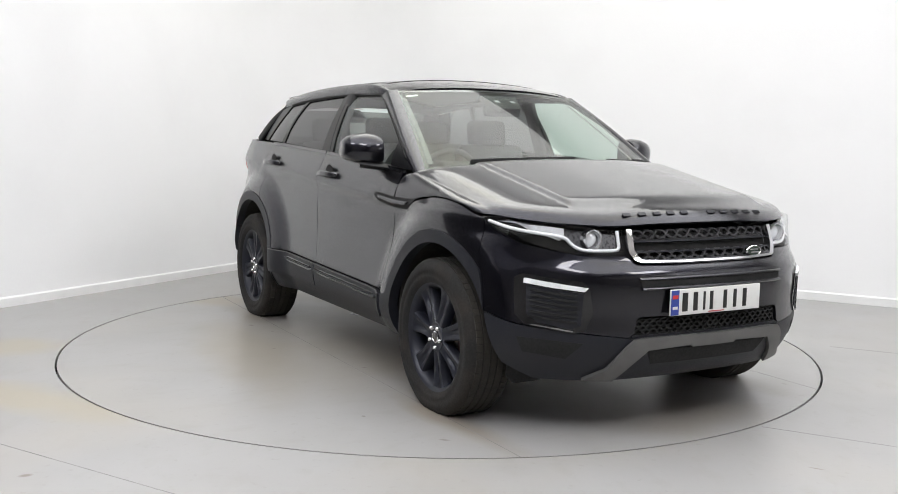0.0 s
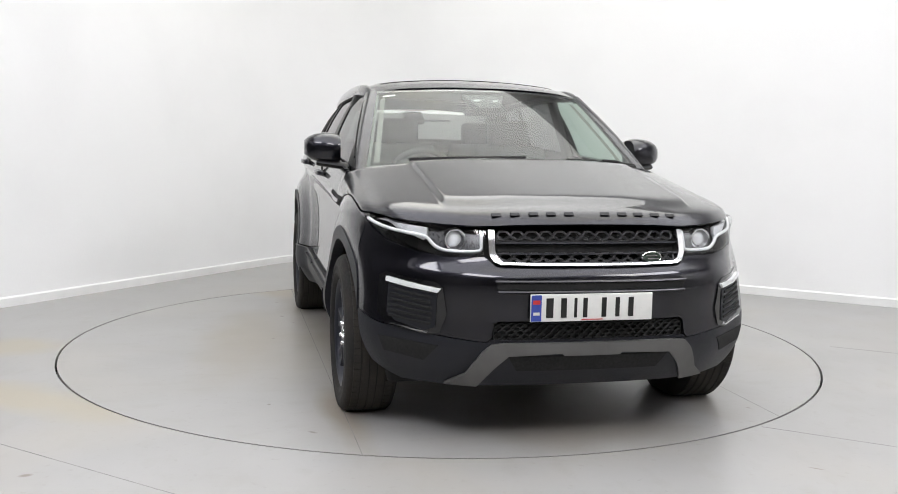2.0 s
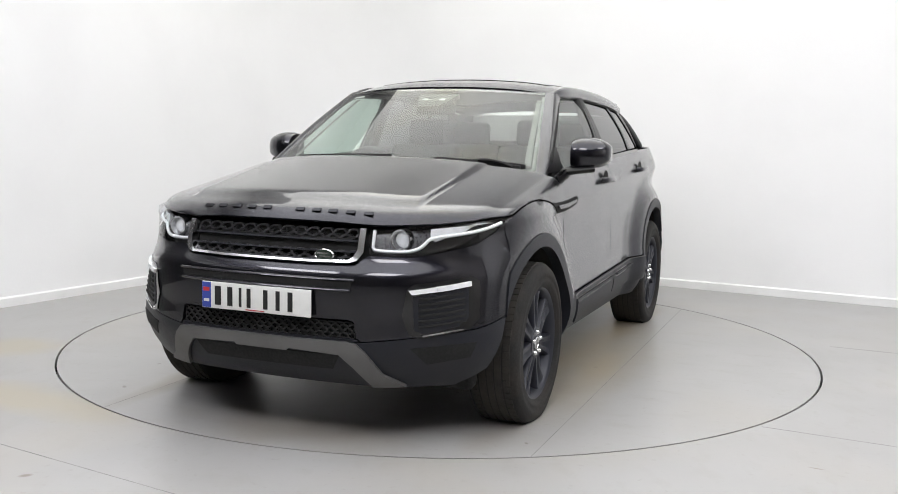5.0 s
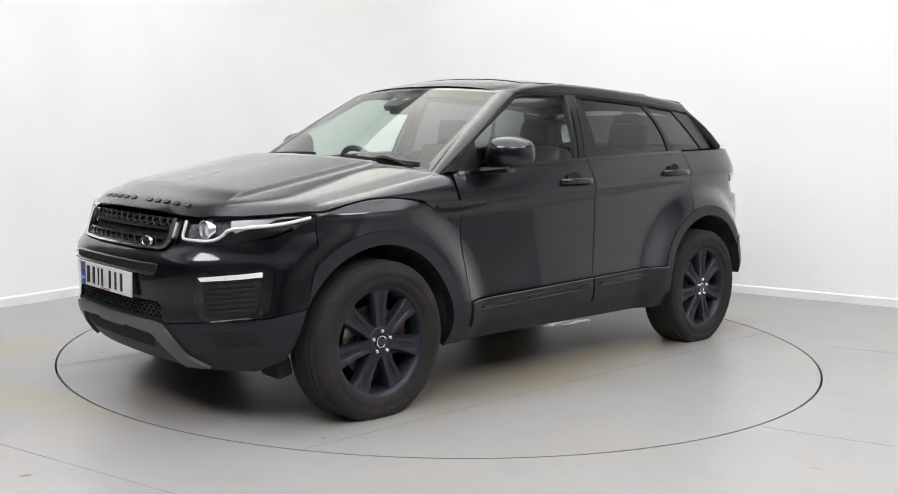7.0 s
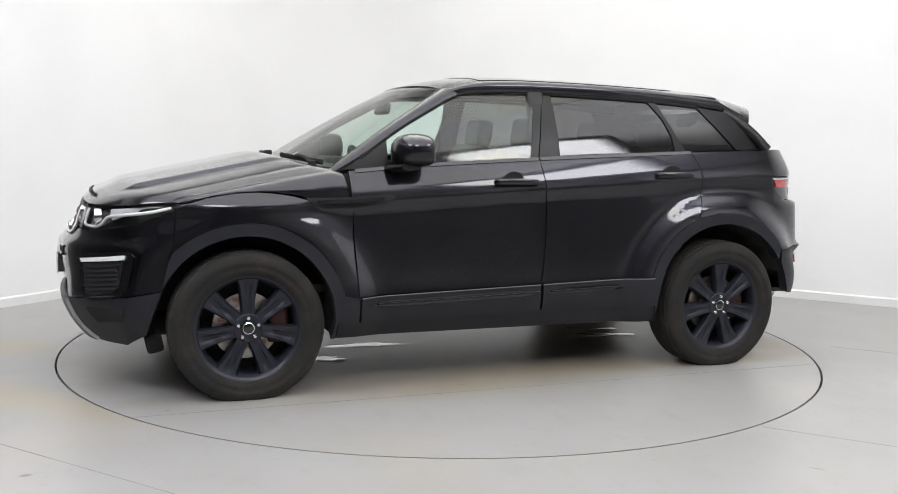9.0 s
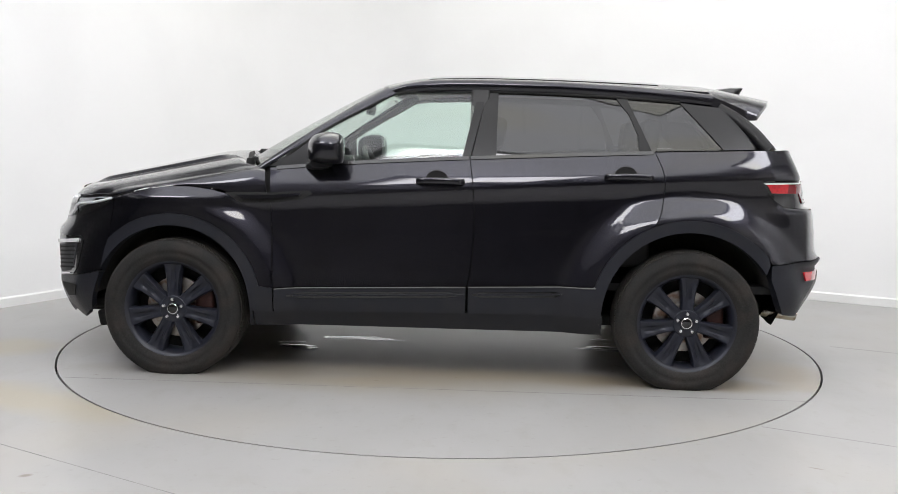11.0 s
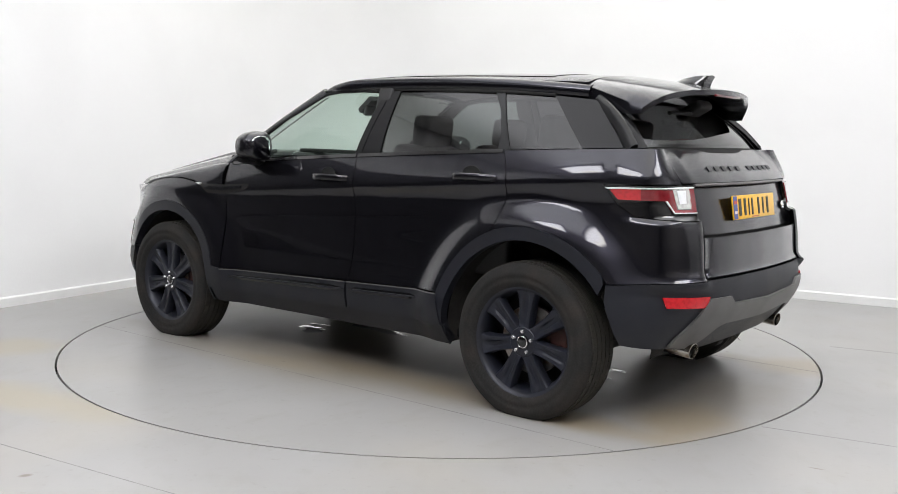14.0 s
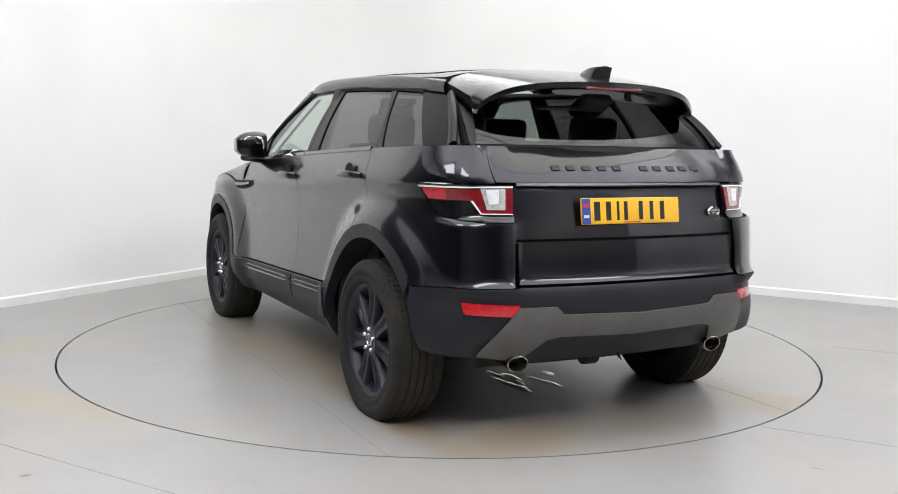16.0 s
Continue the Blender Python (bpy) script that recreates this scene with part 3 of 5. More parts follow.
def sr(y):
    """Run of the skin at a place across the tail."""
    yy, rr = PLAN[REAR_S, 1][::-1][:140], RUN[REAR_S][::-1][:140]
    s = float(np.interp(abs(y), yy, rr))
    return s if y >= 0 else 2 * TOTAL - s


def mirrored(surface, side):
    """The same surface on the car's right, kept facing outwards."""
    if side > 0:
        return surface

    def other(a, b):
        p = surface(-a, b)
        return Vector((p.x, -p.y, p.z))
    return other


def skin_panel(name, poly, material, side=1, parent=None, label="", **more):
    more.setdefault("step", (0.04, 0.02))
    if side < 0:
        poly = [(-a, b) for a, b in poly]
    return panel(name, poly, mirrored(skin, side), material, parent or car, label, **more)


def arc(hx, r, a0, a1, n=24, hz=0.37):
    """Part of a wheel arch as (s, z)."""
    return [(sx(hx + r * math.cos(radians(a))), hz + r * math.sin(radians(a))) for a in np.linspace(a0, a1, n)]


def line(points, n=10):
    return [tuple(p) for p in curve(points, n)]


def xz(points):
    return [(sx(x), z) for x, z in points]


FRONT_IN, FRONT_OUT, REAR_IN, REAR_OUT = 0.416, 0.476, 0.442, 0.502   # radii of the arch trims
belt = smooth_table([(-1.9, 1.236), (-1.5, 1.224), (-1.0, 1.205), (-0.2, 1.166), (0.4, 1.130), (0.84, 1.092), (1.1, 1.07)])
# shut line between bonnet and wing
SHUT = [(1.60, 0.938), (1.50, 0.966), (1.38, 0.985), (1.25, 0.988), (1.12, 0.972), (1.0, 0.945), (0.82, 0.945)]


def sides(side):
    P = dict(side=side)
    # front wing
    wing = xz(line(SHUT, 24)) + xz([(0.815, 0.70), (0.80, 0.474)]) + arc(HUB_X, FRONT_OUT, 167, 44.5, 28) + xz([(1.66, 0.80)]) + [(sx(1.66), 0.925)]
    skin_panel("front_wing", wing, PAINT, gap=0.002, **P)
    # doors
    front_edge = line([(0.835, belt(0.835)), (0.83, 1.02), (0.815, 0.80), (0.80, 0.475)], 12)
    b_edge = line([(-0.205, belt(-0.205)), (-0.228, 1.0), (-0.236, 0.80), (-0.225, 0.62), (-0.205, 0.505)], 12)
    top = [(x, belt(x)) for x in np.linspace(-0.205, 0.835, 18)]
    low = [(x, 0.475 + (0.80 - x) * 0.030) for x in np.linspace(0.80, -0.205, 12)]
    poly = xz(front_edge) + xz(low)[1:-1] + xz(b_edge[::-1]) + xz(top[1:-1])
    fd = skin_panel("front_door", poly, PAINT, gap=0.0025, **P)
    rear_edge = line([(-1.15, belt(-1.15)), (-1.188, 1.12), (-1.20, 1.03), (-1.185, 0.92), (-1.155, 0.845)], 14)
    top = [(x, belt(x)) for x in np.linspace(-1.15, -0.205, 18)]
    low = [(x, 0.505 + (-0.205 - x) * 0.030) for x in np.linspace(-0.205, -0.865, 8)]
    poly = xz(b_edge) + xz(low)[1:] + arc(-HUB_X, REAR_OUT, 20, 68, 14) + xz(rear_edge[::-1]) + xz(top[1:-1])
    rd = skin_panel("rear_door", poly, PAINT, gap=0.0025, **P)
    # rear quarter
    poly = xz(rear_edge) + arc(-HUB_X, REAR_OUT, 68, 140, 16)[1:] + [(sx(-1.74), 0.655)] + [(sr(0.80), 0.665), (sr(0.592), 0.672), (sr(0.592), 0.927)] \
        + [(sr(0.70), 0.927), (sx(-1.83), 0.942), (sx(-1.76), 0.988), (sx(-1.69), 1.076), (sx(-1.83), 1.079), (sr(0.72), 1.081), (sr(0.675), 1.082), (sr(0.70), 1.14), (sr(0.735), 1.236)] \
        + [(sx(x), belt(x)) for x in np.linspace(-1.78, -1.16, 12)]
    skin_panel("rear_quarter", poly, PAINT, gap=0.002, **P)
    # sill cladding below each door, and the sill
    for name, x0, x1 in (("door_cladding", 0.795, -0.20), ("door_cladding", -0.212, -0.862)):
        poly = [(sx(x), 0.470 + (0.80 - x) * 0.030) for x in np.linspace(x0, x1, 12)] + [(sx(x), 0.352 + (0.80 - x) * 0.012) for x in np.linspace(x1 - (0.03 if x1 < -0.5 else 0), x0, 12)]
        clad = skin_panel(name, poly, CLAD, gap=0.002, off=0.016, depth=0.022, parent=fd if x0 > 0 else rd, **P)
        lo, hi = (x1 + 0.16, x0 - 0.02) if x0 < 0 else (x1 + 0.01, x0 - 0.06)
        top = lambda x: 0.448 + (0.80 - x) * 0.029
        poly = [(sx(x), top(x) - (0.0 if 0 < i < 9 else 0.012)) for i, x in enumerate(np.linspace(hi, lo, 10))] + [(sx(x), top(x) - (0.030 if 0 < i < 9 else 0.018)) for i, x in enumerate(np.linspace(lo, hi, 10))]
        skin_panel("moulding_slot", poly, GLOSS, off=0.0175, parent=fd if x0 > 0 else rd, **P)
        poly = [(sx(x), top(x) - 0.010) for x in np.linspace(hi - 0.03, lo, 10)] + [(sx(x), top(x) - 0.019) for x in np.linspace(lo, hi - 0.03, 10)]
        skin_panel("moulding", poly, CLAD, off=0.028, gap=0.001, parent=fd if x0 > 0 else rd, **P)
    poly = [(sx(x), 0.350 + (0.80 - x) * 0.012) for x in np.linspace(0.90, -0.90, 20)] + [(sx(x), 0.268) for x in np.linspace(-0.90, 0.90, 20)]
    skin_panel("sill", poly, CLAD, off=0.0, **P)
    # highlight on the cladding's top ledge, made as a thin tube in skid-plate grey
    for door, x0, x1 in ((fd, 0.79, -0.196), (rd, -0.214, -0.86)):
        pts = [skin(sx(x), 0.4705 + (0.80 - x) * 0.030) for x in np.linspace(x0, x1, 12)]
        part("cladding_highlight", sweep([(p.x, (p.y + 0.017) * side, p.z) for p in pts], oval(0.004, 0.003, 8), 24), SKID, door)
    # wheel arch trims
    for hx in (HUB_X, -HUB_X):
        if hx > 0:
            poly = [(sx(0.906), 0.272), (sx(0.906), 0.352), (sx(0.80), 0.354), (sx(0.80), 0.472)] + arc(hx, FRONT_OUT, 166, 45, 40) + [(sx(1.688), 0.66), (sx(1.712), 0.545)] + arc(hx, FRONT_IN, 22, 194, 40)
        else:
            poly = [(sx(-0.897), 0.266), (sx(-0.880), 0.37), (sx(-0.858), 0.49)] + arc(hx, REAR_OUT, 16, 140, 40) + [(sx(-1.728), 0.655)] + arc(hx, REAR_IN, 148, -13, 40)
        skin_panel("arch_trim", poly, CLAD, off=0.006, depth=0.05, step=(0.03, 0.03), **P)
    # dark vent blade on wing and door
    poly = xz([(1.06, 0.962), (0.83, 0.965), (0.62, 0.980), (0.60, 0.962), (0.66, 0.934), (0.83, 0.912), (0.98, 0.910)])
    vent = skin_panel("side_vent", poly, DARK, off=0.004, gap=0.001, **P)
    poly = xz([(1.00, 0.948), (0.83, 0.950), (0.66, 0.964), (0.67, 0.950), (0.83, 0.935), (0.97, 0.933)])
    skin_panel("blade", poly, PAINT, off=0.013, parent=vent, depth=0.01, **P)
    # bright strip under the glass
    for door, x0, x1 in ((fd, 0.80, -0.20), (rd, -0.21, -1.145)):
        poly = [(sx(x), belt(x) + 0.004) for x in np.linspace(x0, x1, 14)] + [(sx(x), belt(x) - 0.013) for x in np.linspace(x1, x0, 14)]
        skin_panel("waist_trim", poly, GLOSS, off=0.005, parent=door, **P)
    # handles: a bar over a scooped dish
    for door, x, z in ((fd, -0.055, 1.045), (rd, -1.015, 1.085)):
        p = skin(sx(x), z)
        q = Matrix.Translation((p.x, p.y * side, p.z))
        bm = lathe([(0.0, 0.0), (0.035, 0.0), (0.048, 0.003), (0.05, 0.0)], 24)
        bmesh.ops.scale(bm, vec=(1.15, 0.8, 0.95), verts=bm.verts)
        part("dish", bm, DARK, door, m=q @ Matrix.Translation((0.015, 0.0035 * side, 0.006)))
        bar = [(0.115, 0.004), (0.10, 0.028), (0.05, 0.040), (-0.03, 0.042), (-0.10, 0.032), (-0.12, 0.004)]
        bm = sweep([(a, b * side, 0.010 * math.cos(a * 9) - 0.008) for a, b in bar], oval(0.009, 0.0155, 10, 0.7), 24)
        part("handle", bm, PAINT, door, m=q)
    return fd, rd


doors = {1: sides(1), -1: sides(-1)}

# ---- nose ----
def fy(points):
    return [(sf(y), z) for y, z in points]


def both(points):
    """An outline given for the left half, from top to bottom along its outer edge, closed by its mirror image."""
    return points + [(-a, b) for a, b in reversed(points)]


# upper bumper skin: each half keeps clear of grille, lamps and fog recess
half = fy([(0.0, 0.752), (0.20, 0.752), (0.405, 0.757), (0.445, 0.785), (0.455, 0.792), (0.62, 0.790), (0.70, 0.802)]) + [(sx(1.83), 0.834), (sx(1.72), 0.876), (sx(1.662), 0.918), (sx(1.662), 0.76), (sx(1.69), 0.66), (sx(1.712), 0.535)] \
    + fy([(0.80, 0.500), (0.60, 0.470), (0.44, 0.452), (0.42, 0.470), (0.41, 0.530), (0.39, 0.538), (0.0, 0.538)])
bumper = skin_panel("front_bumper", both(half[1:-1]), PAINT, gap=0.002)
# slot above the plate
poly = fy([(-0.405, 0.698), (0.405, 0.698), (0.395, 0.662), (-0.395, 0.662)])
slot = skin_panel("slot", poly, DARK, off=0.003, parent=bumper)
pts = [tuple(skin(sf(y), 0.660) + Vector((0.004, 0, 0))) for y in np.linspace(-0.40, 0.40, 15)]
part("lip", sweep(pts, oval(0.012, 0.007, 10), 40), PAINT, bumper)
pts = [tuple(skin(sf(y), 0.700) + Vector((0.000, 0, 0))) for y in np.linspace(-0.41, 0.41, 15)]
part("brow", sweep(pts, oval(0.010, 0.006, 10), 40), PAINT, bumper)
# lower mesh intake
poly = fy([(-0.41, 0.530), (0.41, 0.530), (0.43, 0.455), (-0.43, 0.455)])
skin_panel("lower_intake", poly, DARK, off=-0.025)


def honeycomb(name, y0, y1, z0, z1, cell, high, out, material, parent, thick=0.006):
    """A lattice of flattened hexagons stretched over the nose."""
    bm = bmesh.new()
    done = set()
    row = 0
    z = z0
    while z < z1:
        y = y0 + (cell / 2 if row % 2 else 0)
        while y < y1:
            hexa = [(y - cell / 2, z), (y - cell / 4, z + high / 2), (y + cell / 4, z + high / 2), (y + cell / 2, z), (y + cell / 4, z - high / 2), (y - cell / 4, z - high / 2)]
            for a, b in zip(hexa, hexa[1:] + hexa[:1]):
                a = (min(max(a[0], y0), y1), min(max(a[1], z0), z1))
                b = (min(max(b[0], y0), y1), min(max(b[1], z0), z1))
                key = tuple(sorted((tuple(round(c, 3) for c in a), tuple(round(c, 3) for c in b))))
                if key in done or math.dist(a, b) < 0.004:
                    continue
                done.add(key)
                pa, pb = skin(sf(a[0]), a[1]), skin(sf(b[0]), b[1])
                pa.x += out
                pb.x += out
                d = (pb - pa).normalized()
                n = Vector((1, 0, 0)).cross(d).normalized() * thick / 2
                vs = [bm.verts.new(v) for v in (pa + n, pb + n, pb - n, pa - n)]
                back = [bm.verts.new(v.co - Vector((0.018, 0, 0))) for v in vs]
                bm.faces.new(vs)
                for i in range(4):
                    bm.faces.new((vs[i], back[i], back[(i + 1) % 4], vs[(i + 1) % 4]))
            y += cell
        z += high * 0.75
        row += 1
    bmesh.ops.recalc_face_normals(bm, faces=bm.faces)
    return tagged(part(name, bm, material, parent, smooth=False), kind="stuff")


lower = skin_panel("lower_grille_frame", fy([(-0.425, 0.462), (0.425, 0.462), (0.43, 0.452), (-0.43, 0.452)]), CLAD, off=-0.004)
honeycomb("mesh", -0.41, 0.41, 0.458, 0.528, 0.036, 0.022, -0.012, DARK, lower, 0.005)
# lower bumper in plain plastic, wrapped round the corners
half = fy([(0.0, 0.452), (0.43, 0.450), (0.60, 0.468), (0.80, 0.498)]) + [(sx(1.717), 0.532), (sx(1.746), 0.44), (sx(1.79), 0.32)] + fy([(0.78, 0.255), (0.55, 0.25), (0.3, 0.252), (0.0, 0.252)])
apron = skin_panel("lower_bumper", both(half[1:-1]), CLAD, gap=0.001, depth=0.04)
# grey skid plate
half = fy([(0.0, 0.452), (0.36, 0.452), (0.42, 0.446), (0.455, 0.415), (0.525, 0.318), (0.62, 0.268), (0.48, 0.262), (0.405, 0.350), (0.35, 0.402), (0.13, 0.412), (0.12, 0.402), (0.0, 0.402)])
skid = skin_panel("skid_plate", both(half[1:-1]), SKID, off=0.016, depth=0.03)
skin_panel("intake", fy([(-0.35, 0.396), (0.35, 0.396), (0.31, 0.330), (-0.31, 0.330)]), DARK, off=0.004, parent=apron)
for side in (1, -1):
    skin_panel("corner_recess", fy([(0.62, 0.43), (0.80, 0.448), (0.79, 0.385), (0.68, 0.360)]), DARK, side, apron, off=0.003)
    # fog recess with its light bar and ribs
    poly = fy([(0.605, 0.668), (0.63, 0.688), (0.80, 0.708), (0.815, 0.69), (0.806, 0.54), (0.785, 0.50), (0.66, 0.472), (0.615, 0.485), (0.59, 0.56)])
    bezel = skin_panel("fog_bezel", poly, GLOSS, side, off=0.006)
    poly = fy([(0.625, 0.640), (0.79, 0.665), (0.785, 0.545), (0.76, 0.512), (0.665, 0.49), (0.632, 0.505)])
    well = skin_panel("grille_pad", poly, CLAD, side, bezel, off=0.009)
    for k in range(6):
        z = 0.515 + 0.022 * k
        skin_panel("rib", fy([(0.645, z + 0.007), (0.78, z + 0.024), (0.78, z + 0.015), (0.645, z - 0.003)]), DARK, side, bezel, off=0.014)
    poly = fy([(0.610, 0.664), (0.792, 0.690), (0.792, 0.671), (0.622, 0.647)])
    skin_panel("light_bar", poly, DRL, side, bezel, "white daytime light bar", off=0.016)
    skin_panel("light_bar_end", fy([(0.70, 0.676), (0.795, 0.689), (0.795, 0.669), (0.70, 0.656)]), REFLECTOR, side, bezel, off=0.0185)
    poly = fy([(0.655, 0.484), (0.77, 0.504), (0.775, 0.499), (0.66, 0.479)])
    skin_panel("bright_edge", poly, CHROME, side, bezel, off=0.013)

# grille
grille = new("grille")
grille.parent = car
tagged(grille, "honeycomb grille in a satin frame")
poly = fy([(-0.415, 0.890), (0.415, 0.890), (0.40, 0.775), (-0.40, 0.775)])
skin_panel("backing", poly, DARK, parent=grille, off=-0.045)
half = fy([(0.445, 0.893), (0.438, 0.800), (0.415, 0.768), (0.385, 0.757), (0.2, 0.752)])
inner = fy([(0.2, 0.763), (0.380, 0.769), (0.398, 0.785), (0.412, 0.810), (0.418, 0.893)])
ring = half + [(-a, b) for a, b in reversed(half)] + [(-a, b) for a, b in inner[::-1]] + inner
skin_panel("frame", ring, CHROME, parent=grille, label="satin chrome grille frame", off=0.012, depth=0.03, step=(0.03, 0.03))
honeycomb("upper_mesh", -0.40, 0.40, 0.852, 0.889, 0.062, 0.030, -0.012, MESH, grille, 0.007)
honeycomb("lower_mesh", -0.39, 0.39, 0.768, 0.803, 0.062, 0.030, -0.010, MESH, grille, 0.007)
for z0, z1 in ((0.808, 0.846),):
    skin_panel("bar", fy([(-0.41, z1), (0.41, z1), (0.405, z0), (-0.405, z0)]), DARK, parent=grille, off=-0.026)
for z in (0.806, 0.848):
    skin_panel("bar_edge", fy([(-0.41, z + 0.003), (0.41, z + 0.003), (0.41, z - 0.003), (-0.41, z - 0.003)]), CLAD, parent=grille, off=-0.004)
p = skin(sf(0.27), 0.790)


def badge(m, parent):
    bm = lathe([(0.0, 0.007), (0.040, 0.006), (0.045, 0.0)], 32)
    bmesh.ops.scale(bm, vec=(1, 1, 0.52), verts=bm.verts)
    b = part("badge", bm, BADGE, parent, "oval silver and green badge", m=m)
    bm = lathe([(0.038, 0.006), (0.041, 0.009), (0.046, 0.004), (0.046, 0.0)], 32)
    bmesh.ops.scale(bm, vec=(1, 1, 0.52), verts=bm.verts)
    part("rim", bm, CHROME, b)
    bm = boxed((0.05, 0.003, 0.005), Matrix.Translation((0.004, 0.008, 0.006)))
    box(bm, (0.05, 0.003, 0.005), Matrix.Translation((-0.004, 0.008, -0.006)))
    part("bar_mark", bm, CHROME, b, smooth=False)


badge(Matrix.Translation((p.x + 0.012, p.y, p.z)) @ Matrix.Rotation(radians(-90), 4, "Z"), grille)


def number_plate(name, face, m, parent, label):
    """A plate in its own space: x to the reader's right, z up, facing -y; its characters are plain bars."""
    plate = part(name, boxed((0.52, 0.008, 0.111), Matrix(), 0.003, 2), face, parent, label, m=m)
    part("band", boxed((0.042, 0.003, 0.105), Matrix.Translation((-0.236, -0.0045, 0))), PLATE_BLUE, plate, smooth=False)
    part("flag", boxed((0.030, 0.002, 0.016), Matrix.Translation((-0.236, -0.0065, 0.024))), PLATE_RED, plate, smooth=False)
    part("mark", boxed((0.026, 0.002, 0.012), Matrix.Translation((-0.236, -0.0065, -0.022))), PLATE_W, plate, smooth=False)
    for k, x in enumerate((-0.180, -0.121, -0.071, -0.030, 0.050, 0.108, 0.166)):
        w = (0.030, 0.024, 0.012, 0.018, 0.020, 0.018, 0.022)[k]
        part("character_bar", boxed((w, 0.002, 0.079), Matrix.Translation((x, -0.005, 0))), PLATE_INK, plate, smooth=False)
    part("small_print", boxed((0.09, 0.001, 0.004), Matrix.Translation((0.0, -0.0045, -0.0485))), PLATE_RED, plate, smooth=False)
    return plate


facing = Matrix.Rotation(radians(90), 4, "Z")
number_plate("front_number_plate", PLATE_W, Matrix.Translation((2.192, -0.016, 0.598)) @ facing, car, "white number plate")
part("plate_mount", boxed((0.03, 0.46, 0.10), Matrix.Translation((2.172, 0, 0.598))), GLOSS, car, smooth=False)

# ---- headlights ----
for side in (1, -1):
    outline = fy([(0.458, 0.798), (0.56, 0.794), (0.66, 0.797), (0.735, 0.812)]) + [(sx(1.83), 0.840), (sx(1.72), 0.882), (sx(1.60), 0.934), (sx(1.72), 0.932), (sx(1.83), 0.924)] + fy([(0.70, 0.914), (0.60, 0.902), (0.50, 0.896), (0.455, 0.893)])
    lamp = skin_panel("headlight", outline, DARK, side, label="clear headlight with white light guide", off=-0.055, depth=0.0)
    pts = fy([(0.468, 0.887), (0.466, 0.825), (0.480, 0.810), (0.590, 0.808), (0.640, 0.818), (0.672, 0.842), (0.70, 0.862)]) + [(sx(1.82), 0.888), (sx(1.70), 0.914)]
    tube = [mirrored(skin, side)(side * a, b) for a, b in line(pts, 30)]
    tube = [Vector(v) - Vector((0.022, 0, 0)) for v in tube]
    part("light_guide", sweep([tuple(v) for v in tube], oval(0.0075, 0.0075, 8), 50), DRL, lamp, "white light guide")
    c = skin(sf(0.575), 0.852)
    at = Matrix.Translation((c.x - 0.055, c.y * side, c.z)) @ Matrix.Rotation(radians(-90), 4, "Z")
    part("projector_ring", lathe([(0.034, 0.0), (0.038, 0.03), (0.044, 0.032), (0.047, 0.0)], 36), CHROME, lamp, m=at)
    part("projector", lathe([(0.0, 0.022), (0.015, 0.020), (0.028, 0.012), (0.034, 0.0)], 32), REFLECTOR, lamp, m=at)
    poly = fy([(0.70, 0.868), (0.715, 0.85)]) + [(sx(1.84), 0.888), (sx(1.70), 0.922), (sx(1.84), 0.913)] + fy([(0.70, 0.902)])
    skin_panel("indicator", poly, REFLECTOR, side, lamp, off=-0.03)
    poly = fy([(0.472, 0.886), (0.472, 0.818), (0.60, 0.813), (0.66, 0.830), (0.70, 0.862)]) + [(sx(1.82), 0.890), (sx(1.66), 0.922), (sx(1.70), 0.929), (sx(1.83), 0.920)] + fy([(0.70, 0.908), (0.60, 0.898)])
    skin_panel("bowl", poly, BOWL, side, lamp, off=-0.050, depth=0.0)
    cover = skin_panel("cover", outline, LAMP_GLASS, side, lamp, "clear lamp cover", off=0.001, depth=0.0)
    cover.visible_shadow = False

# ---- bonnet ----
EDGE_F = curve([(2.068, 0, 0.914), (2.062, 0.25, 0.912), (2.030, 0.46, 0.905), (1.945, 0.645, 0.913), (1.83, 0.765, 0.925), (1.69, 0.832, 0.938)], 200)
EDGE_R = curve([(1.075, 0, 1.128), (1.065, 0.3, 1.124), (1.02, 0.58, 1.110), (0.955, 0.735, 1.098), (0.90, 0.785, 1.090), (0.865, 0.815, 1.080)], 200)
BREAK = 0.86


def on(edge, t):
    t = min(max(t, 0.0), 1.0) * (len(edge) - 1)
    i = min(int(t), len(edge) - 2)
    return Vector(edge[i] + (edge[i + 1] - edge[i]) * (t - i))


def bonnet_top(u, v):
    p = on(EDGE_R, v).lerp(on(EDGE_F, v), u)
    p.z += 0.052 * (1 - abs(2 * u - 1) ** 13) * (1 - 0.62 * v ** 4)
    # raised middle with a crease on either side
    side_line = 0.66 - 0.08 * u
    p.z += 0.019 * ease((side_line - v) / 0.024) * ease(u * 6) * ease((0.90 - u) / 0.10)
    return p


